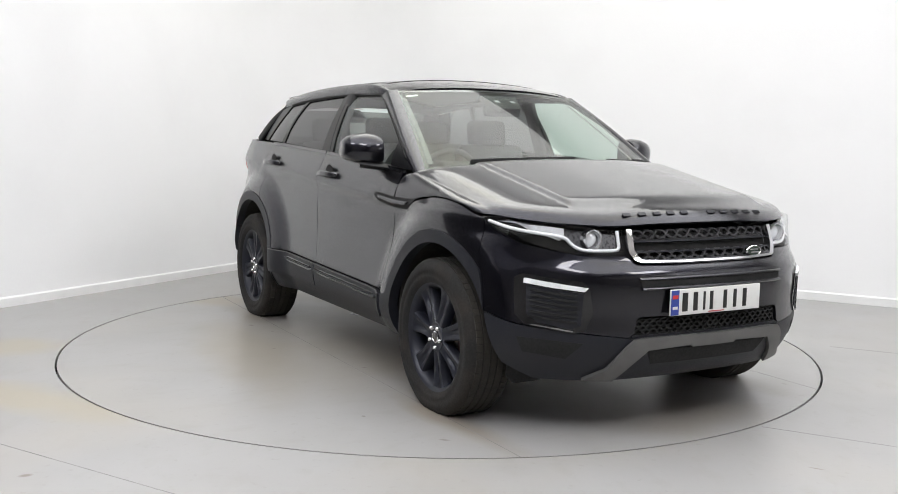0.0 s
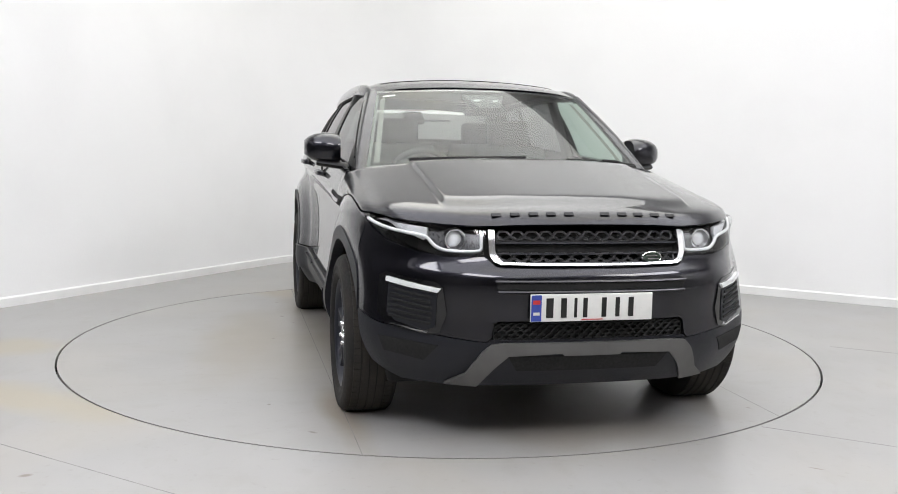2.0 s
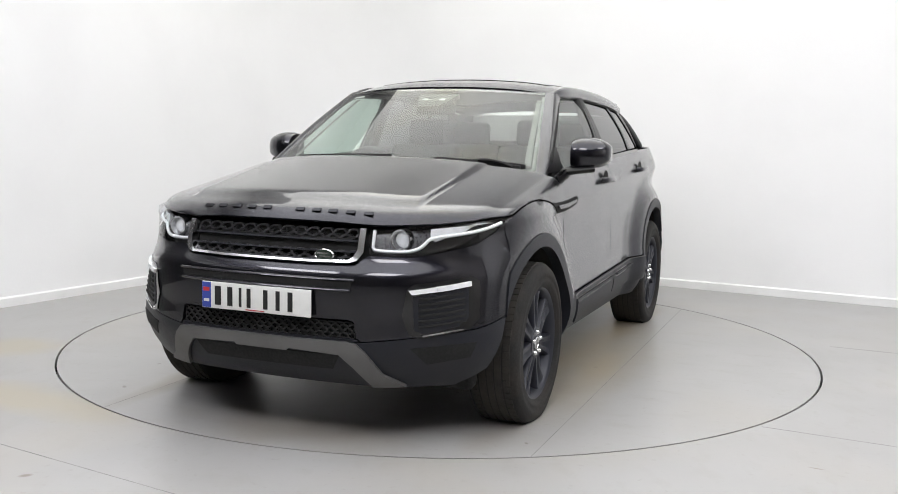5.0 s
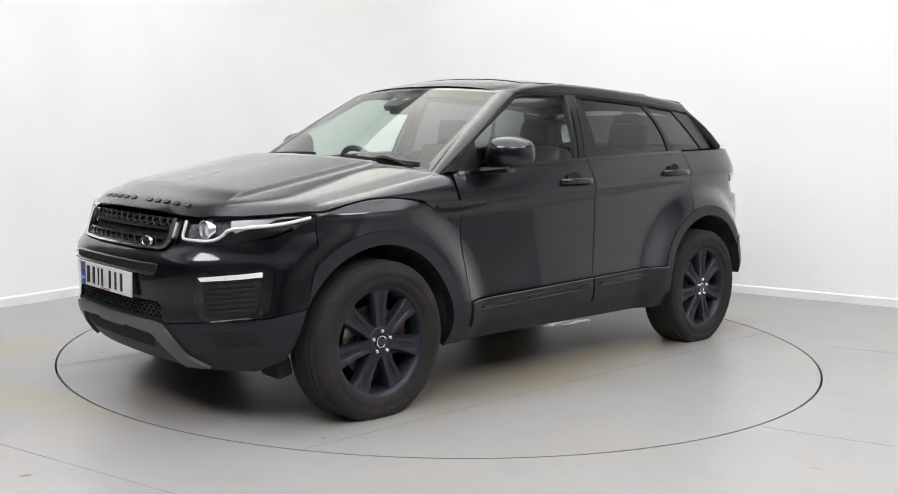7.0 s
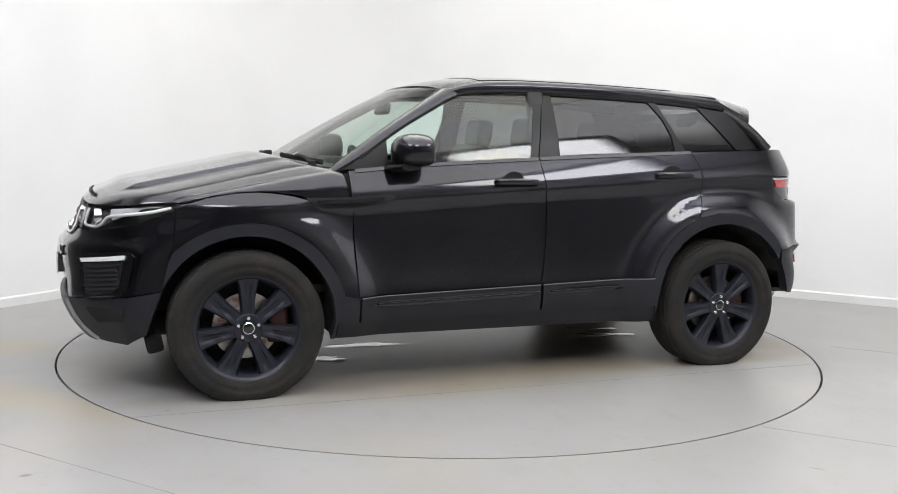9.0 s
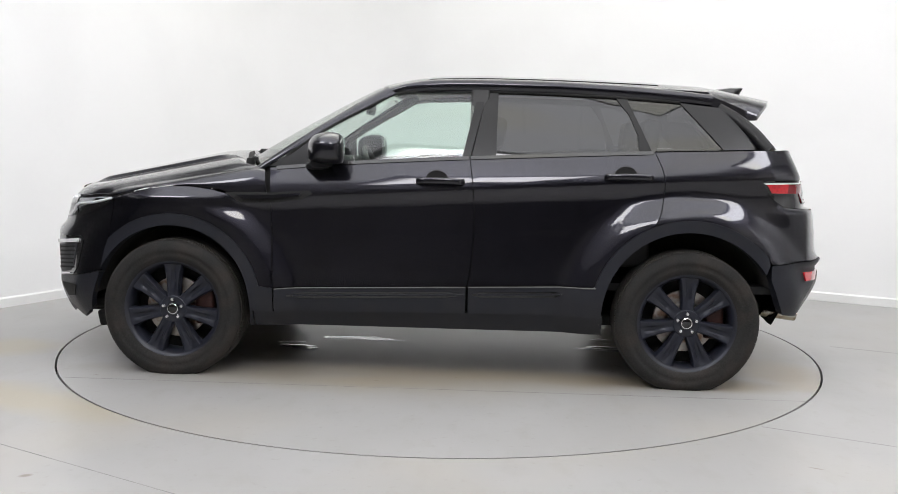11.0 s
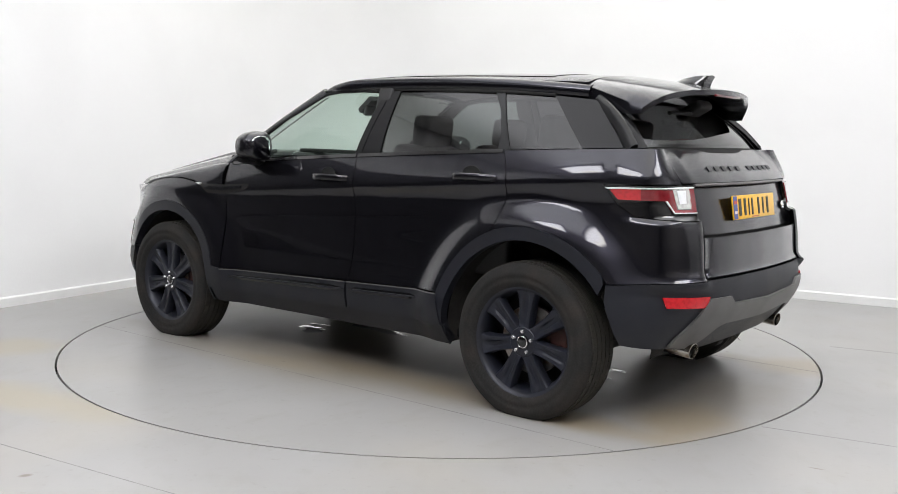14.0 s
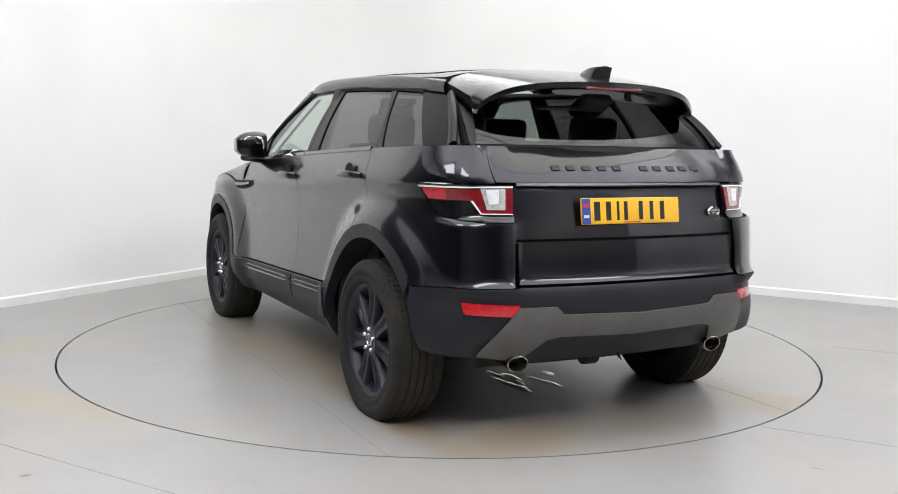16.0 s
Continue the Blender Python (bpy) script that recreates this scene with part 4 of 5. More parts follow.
def bonnet(u, v):
    """u: 0 at the screen, 1 at the nose; v: -1 to 1 across. Past BREAK the skin turns down to the shut line."""
    sign = -1 if v < 0 else 1
    v = abs(v)
    if v <= BREAK:
        p = bonnet_top(u, v / BREAK)
    else:
        a = bonnet_top(u, 1.0)
        x = 0.838 + (1.612 - 0.838) * u
        shut = float(np.interp(x, [0.82, 1.0, 1.12, 1.25, 1.38, 1.5, 1.6], [0.95, 0.95, 0.976, 0.992, 0.989, 0.970, 0.942]))
        q = skin(sx(x), shut)
        t = min(1.0, (v - BREAK) / (1 - BREAK)) * math.pi / 2
        p = Vector((a.x + (x - a.x) * (t / (math.pi / 2)), a.y + (q.y - 0.001 - a.y) * math.sin(t), shut + (a.z - shut) * math.cos(t)))
    return Vector((p.x, sign * p.y, p.z))


half = [(0.004, v) for v in np.linspace(-0.995, 0.995, 60)] + [(u, 0.995) for u in np.linspace(0.03, 0.97, 20)] + [(0.996, v) for v in np.linspace(0.995, -0.995, 60)] + [(u, -0.995) for u in np.linspace(0.97, 0.03, 20)]
hood = panel("bonnet", half, bonnet, PAINT, car, depth=0.014, step=(0.03, 0.008))
# raised letters across the bonnet's leading edge, as plain blocks
for k in range(11):
    if k == 5:
        continue
    y = -0.372 + 0.077 * k
    p = bonnet(0.960, math.copysign(next(t for t in np.linspace(0, 1, 400) if bonnet(0.960, t).y >= abs(y)), y))
    part("letter_block", boxed((0.020, 0.040, 0.005), Matrix.Translation(p + Vector((0.0, 0, 0.003))) @ Matrix.Rotation(radians(38), 4, "Y"), 0.0015, 1), LETTER, hood, smooth=False)

# ---- glasshouse ----
yb = smooth_table([(-1.95, 0.645), (-1.78, 0.718), (-1.5, 0.778), (-1.0, 0.803), (-0.2, 0.812), (0.4, 0.805), (0.84, 0.782), (1.1, 0.748)])
yr = smooth_table([(-1.95, 0.495), (-1.6, 0.575), (-1.35, 0.613), (-1.0, 0.636), (-0.3, 0.652), (0.2, 0.642), (0.5, 0.627), (1.1, 0.575)])


def house(x, z):
    """Side of the glasshouse, as a height over (x, z)."""
    x = -x
    t = (z - 1.10) / 0.40
    b = yb(x) + 0.012
    return Vector((x, b + (yr(x) - b) * t + 0.022 * (1 - (2 * t - 1) ** 2), z))


def house_panel(name, poly, material, side, parent, label="", **more):
    more.setdefault("step", (0.06, 0.06))
    poly = [(-x, z) for x, z in poly]
    if side < 0:
        poly = [(-a, b) for a, b in poly]
    return panel(name, poly, mirrored(house, side), material, parent, label, **more)


def windscreen(y, w):
    """y: -1 to 1 across; w: 0 at the foot, 1 at the roof."""
    low = Vector((1.10 - 0.17 * y * y - 0.03 * y ** 4, 0.762 * y, 1.122 - 0.022 * y * y))
    top = Vector((0.330 - 0.07 * y * y, 0.604 * y, 1.550 - 0.022 * y * y))
    p = low.lerp(top, w)
    n = Vector((0.47, 0, 0.88))
    return p + n * 0.014 * 4 * w * (1 - w) * (1 - 0.35 * y * y)


PILLAR_FOOT = curve([(0.95, 0.812, 1.045), (0.86, 0.800, 1.092), (0.80, 0.793, 1.137), (0.55, 0.742, 1.300), (0.30, 0.682, 1.444), (0.20, 0.662, 1.494)], 100)


def screen_pillar(a, b):
    """The skin between screen and side window: a up the pillar, b from the side window to the screen."""
    lo = on(PILLAR_FOOT, a)
    hi = windscreen(0.985, -0.10 + 1.10 * a)
    p = lo.lerp(hi, b)
    n = Vector((0.45, 0.75, 0.5)).normalized()
    return p + n * 0.022 * 4 * b * (1 - b)


def mirrored_cross(surface):
    """The same surface on the car's right, its first measure kept."""
    def other(a, b):
        p = surface(a, 1 - b)
        return Vector((p.x, -p.y, p.z))
    return other


rail = smooth_table([(-1.75, 1.405), (-1.55, 1.440), (-1.30, 1.470), (-1.0, 1.490), (-0.6, 1.505), (-0.25, 1.510), (0.05, 1.505), (0.18, 1.492), (0.30, 1.436), (0.55, 1.296), (0.80, 1.135), (0.86, 1.092)])
for side in (1, -1):
    fd, rd = doors[side]
    top = [(x, rail(x)) for x in np.linspace(-0.24, 0.17, 8)] + [(0.21, 1.485), (0.30, 1.436), (0.55, 1.296), (0.76, 1.150)]
    win = [(-0.165, belt(-0.165) + 0.004), (-0.245, 1.505)] + top[1:] + [(x, belt(x) + 0.004) for x in np.linspace(0.79, -0.10, 12)]
    w = house_panel("window", win, SIDE_GLASS, side, fd, "clear side window", off=-0.004, depth=0.0)
    w.visible_shadow = False
    win = [(-0.335, belt(-0.335) + 0.004), (-0.340, 1.508)] + [(x, rail(x)) for x in np.linspace(-0.42, -0.96, 8)] + [(-1.03, 1.40), (-1.07, 1.30), (-1.075, belt(-1.05) + 0.004)] + [(x, belt(x) + 0.004) for x in np.linspace(-1.0, -0.40, 8)]
    w = house_panel("window", win, PRIVACY, side, rd, "dark tinted side window", off=-0.004, depth=0.0)
    win = [(-1.02, 1.484), (-1.14, belt(-1.14) + 0.004)] + [(x, belt(x) + 0.004) for x in np.linspace(-1.2, -1.52, 6)] + [(-1.31, 1.464)] + [(x, rail(x)) for x in np.linspace(-1.25, -1.06, 4)]
    w = house_panel("quarter_glass", win, PRIVACY, side, car, "dark tinted quarter window", off=-0.003, depth=0.0)
    # pillars in gloss black
    house_panel("b_pillar_trim", [(-0.165, belt(-0.165) + 0.003), (-0.243, 1.512), (-0.286, 1.514), (-0.208, belt(-0.208) + 0.003)], PILLAR, side, fd, off=0.002)
    house_panel("b_pillar_trim", [(-0.214, belt(-0.214) + 0.003), (-0.292, 1.514), (-0.345, 1.514), (-0.34, belt(-0.34) + 0.003)], PILLAR, side, rd, off=0.002)
    house_panel("c_pillar_trim", [(-0.955, 1.498), (-1.03, 1.40), (-1.07, 1.30), (-1.078, belt(-1.07) + 0.003), (-1.142, belt(-1.142) + 0.003), (-1.015, 1.492)], PILLAR, side, rd, off=0.002)
    house_panel("d_pillar", [(-1.30, 1.468), (-1.515, belt(-1.5) + 0.003)] + [(x, belt(x) + 0.003) for x in np.linspace(-1.56, -1.80, 6)] + [(-1.72, 1.32), (-1.60, 1.420), (-1.50, 1.447)], PILLAR, side, car, off=0.003)
    # sail behind the mirror
    house_panel("mirror_sail", [(0.85, 1.096), (0.62, belt(0.62) + 0.003), (0.62, 1.245), (0.70, 1.195)], PILLAR, side, fd, off=0.003)
    # screen pillar and roof rail, one bar on each side
    way = [(0.265, 0.606, 1.500), (0.20, 0.622, 1.512), (0.12, 0.630, 1.526), (-0.15, 0.629, 1.541), (-0.6, 0.626, 1.538), (-1.0, 0.618, 1.522), (-1.3, 0.607, 1.500), (-1.47, 0.596, 1.484)]
    part("roof_rail", sweep([(x, y * side, z) for x, y, z in way], oval(0.034, 0.036, 12, 0.75), 60, taper=lambda t: 0.45 + 0.55 * ease(t / 0.16)), PAINT, car)
    panel("screen_pillar", [(0.0, 0.0), (1.0, 0.0), (1.0, 1.0), (0.0, 1.0)], screen_pillar if side > 0 else mirrored_cross(screen_pillar), PAINT, car, depth=0.012, step=(0.05, 0.2))
    # window seal
    seal = [(x, rail(x) + 0.002) for x in np.linspace(-1.30, 0.16, 30)] + [(0.21, 1.489), (0.30, 1.440), (0.55, 1.300), (0.76, 1.154)]
    pts = [mirrored(house, side)(side * -x, z) for x, z in seal]
    part("window_seal", sweep([tuple(p + Vector((0, 0.004 * side, 0))) for p in pts], oval(0.006, 0.008, 6), 70), DARK, car)


poly = [(-0.985, 0.0), (0.985, 0.0), (0.985, 0.985), (-0.985, 0.985)]
ws = panel("windscreen", poly, windscreen, SCREEN, car, "clear windscreen", depth=0.0, step=(0.08, 0.08))
ws.visible_shadow = False
for poly in ([(-0.99, 0.972), (0.99, 0.972), (0.99, 0.992), (-0.99, 0.992)], [(-0.99, -0.02), (0.99, -0.02), (0.99, 0.025), (-0.99, 0.025)],
             [(-0.99, 0.02), (-0.962, 0.02), (-0.962, 0.94), (-0.99, 0.94)], [(0.962, 0.02), (0.99, 0.02), (0.99, 0.94), (0.962, 0.94)]):
    panel("screen_border", poly, windscreen, GLOSS, ws, off=-0.006, depth=0.003, step=(0.08, 0.08))
panel("sticker", [(-0.93, 0.905), (-0.82, 0.915), (-0.82, 0.938), (-0.93, 0.928)], windscreen, PLATE_W, ws, off=-0.008, depth=0.0)
# pale strips inside the pillars, painting the light from the side windows
for a, b in ((0.915, 0.955), (-0.955, -0.915)):
    panel("side_light_strip", [(a, 0.12), (b, 0.12), (b, 0.95), (a, 0.95)], windscreen, SIDE_LIGHT, ws, off=-0.035, depth=0.0, step=(0.08, 0.08))
# camera pod behind the screen and the inner mirror
panel("sensor_pod", [(-0.20, 0.93), (0.20, 0.93), (0.10, 0.74), (-0.10, 0.74)], windscreen, CABIN, ws, off=-0.012, depth=0.03)
for x in (-0.085, 0.085):
    panel("sensor_eye", [(x - 0.03, 0.82), (x + 0.03, 0.82), (x + 0.02, 0.85), (x - 0.02, 0.85)], windscreen, REFLECTOR, ws, off=-0.009, depth=0.0)
part("inner_mirror", boxed((0.03, 0.24, 0.065), Matrix.Translation((0.42, -0.0, 1.425)) @ Matrix.Rotation(radians(-12), 4, "Y"), 0.015, 3), CABIN, ws)
# cowl below the screen
panel("cowl", [(-0.98, -0.09), (0.98, -0.09), (0.98, 0.03), (-0.98, 0.03)], windscreen, DARK, car, off=-0.02, depth=0.02, step=(0.08, 0.08))


def roof(x, y):
    x = -x
    zc = ROOF_Z(x)
    half = ROOF_Y(x)
    return Vector((x, -y * half, zc - 0.040 * y * y - 0.016 * abs(y) ** 7))


ROOF_Z = smooth_table([(-1.6, 1.570), (-1.4, 1.590), (-0.8, 1.613), (-0.35, 1.621), (-0.05, 1.617), (0.10, 1.604), (0.22, 1.582), (0.33, 1.553), (0.40, 1.532)])
ROOF_Y = smooth_table([(-1.6, 0.606), (-1.3, 0.615), (-0.6, 0.625), (0.0, 0.623), (0.22, 0.608), (0.36, 0.596)])
lid = panel("roof", [(-0.27, -1.0), (-0.30, -0.6), (-0.325, 0.0), (-0.30, 0.6), (-0.27, 1.0), (1.455, 1.0), (1.455, -1.0)], roof, PAINT, car, depth=0.02, step=(0.06, 0.1))
panel("glass_roof", [(-0.03, -0.86), (1.20, -0.84), (1.20, 0.84), (-0.03, 0.86)], roof, GLOSS, car, "black panoramic roof glass", off=0.003, depth=0.003, step=(0.06, 0.1))
panel("headlining", [(-0.18, -0.95), (1.45, -0.95), (1.45, 0.95), (-0.18, 0.95)], lambda a, b: roof(a, b) - Vector((0, 0, 0.035)), LINER, car, depth=0.0, step=(0.1, 0.2))

# roof fin: a low wedge, broad and cut square behind
def fin_shape():
    bm = bmesh.new()
    rings = []
    for x, low_half, top_half, high, lean in ((0.17, 0.006, 0.003, 0.002, 0.0), (0.12, 0.028, 0.012, 0.022, 0.0), (0.06, 0.040, 0.022, 0.046, -0.002), (0.0, 0.046, 0.032, 0.058, -0.010), (-0.050, 0.048, 0.038, 0.060, -0.024), (-0.058, 0.044, 0.036, 0.058, -0.030)):
        rings.append([bm.verts.new(c) for c in ((x, -low_half, -0.012), (x + lean * 0.4, -(low_half + top_half) / 2 - 0.002, high * 0.5), (x + lean, -top_half, high - 0.004), (x + lean, 0.0, high + 0.002), (x + lean, top_half, high - 0.004), (x + lean * 0.4, (low_half + top_half) / 2 + 0.002, high * 0.5), (x, low_half, -0.012))])
    for a, b in zip(rings, rings[1:]):
        for i in range(7):
            bm.faces.new((a[i], a[(i + 1) % 7], b[(i + 1) % 7], b[i]))
    bm.faces.new(rings[0][::-1])
    bm.faces.new(rings[-1])
    bmesh.ops.recalc_face_normals(bm, faces=bm.faces)
    return flat(bm, 32)


part("antenna_fin", fin_shape(), GLOSS, car, m=Matrix.Translation((-1.69, -0.02, 1.533)))

# ---- tail ----
def spoiler(a, b):
    """a: 0 at the roof, 1 at the trailing edge; b: -1 to 1 across."""
    half = 0.618 - 0.034 * a
    x = -1.455 - a * (0.423 - 0.12 * b * b - 0.04 * b ** 6)
    z = ROOF_Z(-1.455) - 0.040 * b * b - 0.016 * abs(b) ** 7 - 0.018 * abs(b) ** 10 * (1 - 0.6 * a) - 0.060 * a - 0.011 * a * a - 0.040 * b ** 8 * a
    return Vector((x, half * b, z))


def spoiler_low(a, b):
    p = spoiler(a, b)
    return p - Vector((0, 0, 0.024 + 0.085 * (1 - a) ** 0.8))


bm = bmesh.new()
tops, lows = [], []
for i in range(11):
    tops.append([bm.verts.new(spoiler(i / 10, j / 15)) for j in range(-15, 16)])
    lows.append([bm.verts.new(spoiler_low(i / 10, j / 15)) for j in range(-15, 16)])
for g, flip in ((tops, False), (lows, True)):
    for i in range(10):
        for j in range(30):
            q = (g[i][j], g[i + 1][j], g[i + 1][j + 1], g[i][j + 1])
            bm.faces.new(q[::-1] if flip else q)
for j in range(30):
    bm.faces.new((tops[10][j], lows[10][j], lows[10][j + 1], tops[10][j + 1]))
    bm.faces.new((tops[0][j], tops[0][j + 1], lows[0][j + 1], lows[0][j]))
for i in range(10):
    for j in (0, 30):
        bm.faces.new((tops[i][j], tops[i + 1][j], lows[i + 1][j], lows[i][j]))
bmesh.ops.recalc_face_normals(bm, faces=bm.faces)
spoil = part("spoiler", flat(bm, 45), PAINT, car)
wiper = part("rear_wiper", sweep([(-1.70, 0.0, 1.412), (-1.715, 0.10, 1.404), (-1.715, 0.30, 1.400)], oval(0.012, 0.010, 8), 16), DARK, spoil)
part("wiper_motor", boxed((0.14, 0.16, 0.05), Matrix.Translation((-1.70, 0, 1.420)) @ Matrix.Rotation(radians(30), 4, "Y"), 0.02), DARK, spoil)
part("brake_light", boxed((0.01, 0.30, 0.012), Matrix.Translation((-1.870, 0, 1.487)), 0.003), DEEP_RED, spoil)

def hatch(y, w):
    """Rear window: y -1 to 1 across, w 0 at the foot to 1 beneath the spoiler."""
    low = Vector((-1.862 + 0.115 * y * y, -0.725 * y, 1.234))
    top = Vector((-1.60 + 0.09 * y * y, -0.612 * y, 1.452 - 0.012 * y * y))
    p = low.lerp(top, w)
    return p + Vector((-0.6, 0, 0.75)) * 0.020 * 4 * w * (1 - w)


for side in (1, -1):
    way = [hatch(side * y, w) for y, w in ((1.0, -0.02), (1.0, 0.35), (1.0, 0.7), (1.0, 1.02))]
    part("gate_edge", sweep([tuple(p) for p in way], oval(0.034, 0.018, 10, 0.8), 16, up=(0, 1, 0)), PILLAR, car)
gate = new("tailgate")
gate.parent = car
tagged(gate, "black tailgate with a dark window")
panel("rear_window", [(-0.868, 0.02), (0.868, 0.02), (0.868, 1.0), (-0.868, 1.0)], hatch, REAR_GLASS, gate, "dark tinted rear window", off=0.001, depth=0.0, step=(0.1, 0.1))
panel("window_mask", [(-0.868, 0.02), (0.868, 0.02), (0.868, 0.09), (0.55, 0.10), (-0.55, 0.10), (-0.868, 0.09)], hatch, DARK, gate, off=-0.008, depth=0.0, step=(0.1, 0.1))
for poly in ([(-0.99, 0.0), (-0.872, 0.0), (-0.872, 1.0), (-0.99, 1.0)], [(0.872, 0.0), (0.99, 0.0), (0.99, 1.0), (0.872, 1.0)]):
    panel("window_side", poly, hatch, PILLAR, gate, off=0.003, depth=0.01, step=(0.1, 0.1))
panel("window_foot", [(-0.99, -0.06), (0.99, -0.06), (0.99, 0.015), (-0.99, 0.015)], hatch, DARK, gate, off=-0.002, depth=0.006, step=(0.1, 0.1))
# painted upper band, lamp band, lower step
ry = lambda pts: [(sr(y), z) for y, z in pts]
band = ry([(0.735, 1.232), (0.70, 1.14), (0.672, 1.086), (-0.672, 1.086), (-0.70, 1.14), (-0.735, 1.232)])
upper = skin_panel("upper_panel", band, PAINT, parent=gate, gap=0.0015)
skin_panel("bright_strip", ry([(0.575, 1.083), (-0.575, 1.083), (-0.575, 1.074), (0.575, 1.074)]), SKID, parent=gate, off=0.004)
mid = skin_panel("plate_panel", ry([(0.588, 1.076), (-0.588, 1.076), (-0.588, 0.862), (0.588, 0.862)]), PAINT, parent=gate, off=-0.022)
skin_panel("shadow_gap", ry([(0.588, 0.865), (-0.588, 0.865), (-0.588, 0.845), (0.588, 0.845)]), DARK, parent=gate, off=-0.035)
skin_panel("lower_panel", ry([(0.588, 0.850), (-0.588, 0.850), (-0.580, 0.674), (0.580, 0.674)]), PAINT, parent=gate, off=0.012, gap=0.0015, depth=0.06)
p = skin(sr(0.0), 0.97)
back = Matrix.Rotation(radians(-90), 4, "Z")
number_plate("rear_number_plate", PLATE_Y, Matrix.Translation((p.x + 0.004, 0.008, 0.970)) @ back @ Matrix.Rotation(radians(-8), 4, "X"), gate, "yellow number plate")
p = skin(sr(-0.505), 0.955)
badge(Matrix.Translation((p.x + 0.018, p.y, p.z)) @ Matrix.Rotation(radians(90 + 14), 4, "Z"), gate)
for k in range(11):
    if k == 5:
        continue
    y = 0.352 - 0.079 * k
    p = skin(sr(y), 1.146)
    part("letter_block", boxed((0.006, 0.040, 0.026), Matrix.Translation(p + Vector((-0.003, 0, 0))) @ Matrix.Rotation(radians(38), 4, "Y"), 0.0015, 1), LETTER, upper, smooth=False)
# tail lamps
for side in (1, -1):
    out = [(sr(0.592), 1.078), (sr(0.72), 1.077), (sx(-1.83), 1.074), (sx(-1.69), 1.072), (sx(-1.76), 0.989), (sx(-1.83), 0.945), (sr(0.70), 0.930), (sr(0.592), 0.930)]
    lamp = skin_panel("tail_light", out, GLOSS, side, label="red and clear tail light", off=-0.003)
    skin_panel("red_lens", [(sx(-1.715), 1.062), (sx(-1.85), 1.062), (sx(-1.85), 1.014), (sx(-1.755), 1.016)], RED, side, lamp, off=0.003, depth=0.006)
    skin_panel("outline_lens", [(sx(-1.85), 1.060), (sr(0.735), 1.058), (sr(0.712), 0.974), (sr(0.60), 0.974), (sr(0.60), 0.960), (sr(0.735), 0.960), (sr(0.768), 1.012), (sx(-1.85), 1.014)], DEEP_RED, side, lamp, off=0.003, depth=0.006)
    skin_panel("clear_lens", [(sr(0.738), 1.062), (sr(0.628), 1.062), (sr(0.628), 0.976), (sr(0.708), 0.976)], CLEAR_LAMP, side, lamp, off=0.004, depth=0.006)
    skin_panel("inner_lens", [(sr(0.632), 1.064), (sr(0.598), 1.064), (sr(0.598), 0.964), (sr(0.632), 0.971)], DEEP_RED, side, lamp, off=0.004, depth=0.006)
    skin_panel("reflector", [(sr(0.715), 1.055), (sr(0.66), 1.055), (sr(0.66), 1.000), (sr(0.70), 0.997)], REFLECTOR, side, lamp, off=0.007, depth=0.004)
    for g in ([(sx(-1.70), 1.068), (sr(0.598), 1.070), (sr(0.598), 1.064), (sx(-1.71), 1.062)], [(sr(0.770), 1.012), (sr(0.730), 0.957), (sr(0.598), 0.957), (sr(0.598), 0.961), (sr(0.728), 0.962), (sr(0.762), 1.013)]):
        skin_panel("light_line", g, DRL, side, lamp, off=0.007, depth=0.006)
# rear bumper
half = [(sx(-1.738), 0.652), (sr(0.80), 0.662), (sr(0.60), 0.668), (sr(0.0), 0.668)]
low = [(sr(0.0), 0.335), (sr(0.50), 0.335), (sr(0.72), 0.368), (sx(-1.80), 0.400), (sx(-1.774), 0.46), (sx(-1.735), 0.58)]
poly = half + [(2 * TOTAL - a, b) for a, b in half[-2::-1]] + [(2 * TOTAL - a, b) for a, b in low[::-1]] + low[1:]
rb = skin_panel("rear_bumper", poly, CLAD, off=0.004, depth=0.05)
half = ry([(0.575, 0.592), (0.42, 0.592), (0.385, 0.560), (0.0, 0.548)])
low = ry([(0.0, 0.455), (0.38, 0.468), (0.44, 0.455), (0.52, 0.375), (0.60, 0.365), (0.74, 0.385), (0.66, 0.48)])
poly = half + [(2 * TOTAL - a, b) for a, b in half[-2::-1]] + [(2 * TOTAL - a, b) for a, b in low[::-1]] + low[1:]
skin_panel("skid_plate", poly, SKID, parent=rb, off=0.016, depth=0.03)
for side in (1, -1):
    skin_panel("fog_reflector", [(sr(0.775), 0.606), (sr(0.575), 0.602), (sr(0.590), 0.556), (sr(0.765), 0.560)], RED, side, rb, "red fog reflector", off=0.012)
    bm = lathe([(0.030, -0.10), (0.036, -0.09), (0.040, 0.06), (0.040, 0.085), (0.036, 0.087), (0.034, 0.07)], 28)
    bmesh.ops.scale(bm, vec=(1.25, 1, 0.88), verts=bm.verts)
    tip = part("exhaust_tip", bm, STEEL, car, "polished steel exhaust tip", m=Matrix.Translation((-1.905, 0.528 * side, 0.350)) @ Matrix.Rotation(radians(90), 4, "Z") @ Matrix.Rotation(radians(-6), 4, "X"))
    bm = lathe([(0.0335, 0.068), (0.031, 0.02), (0.0, 0.015)], 24)
    bmesh.ops.scale(bm, vec=(1.25, 1, 0.88), verts=bm.verts)
    part("bore", bm, DARK, tip, "sooty bore")
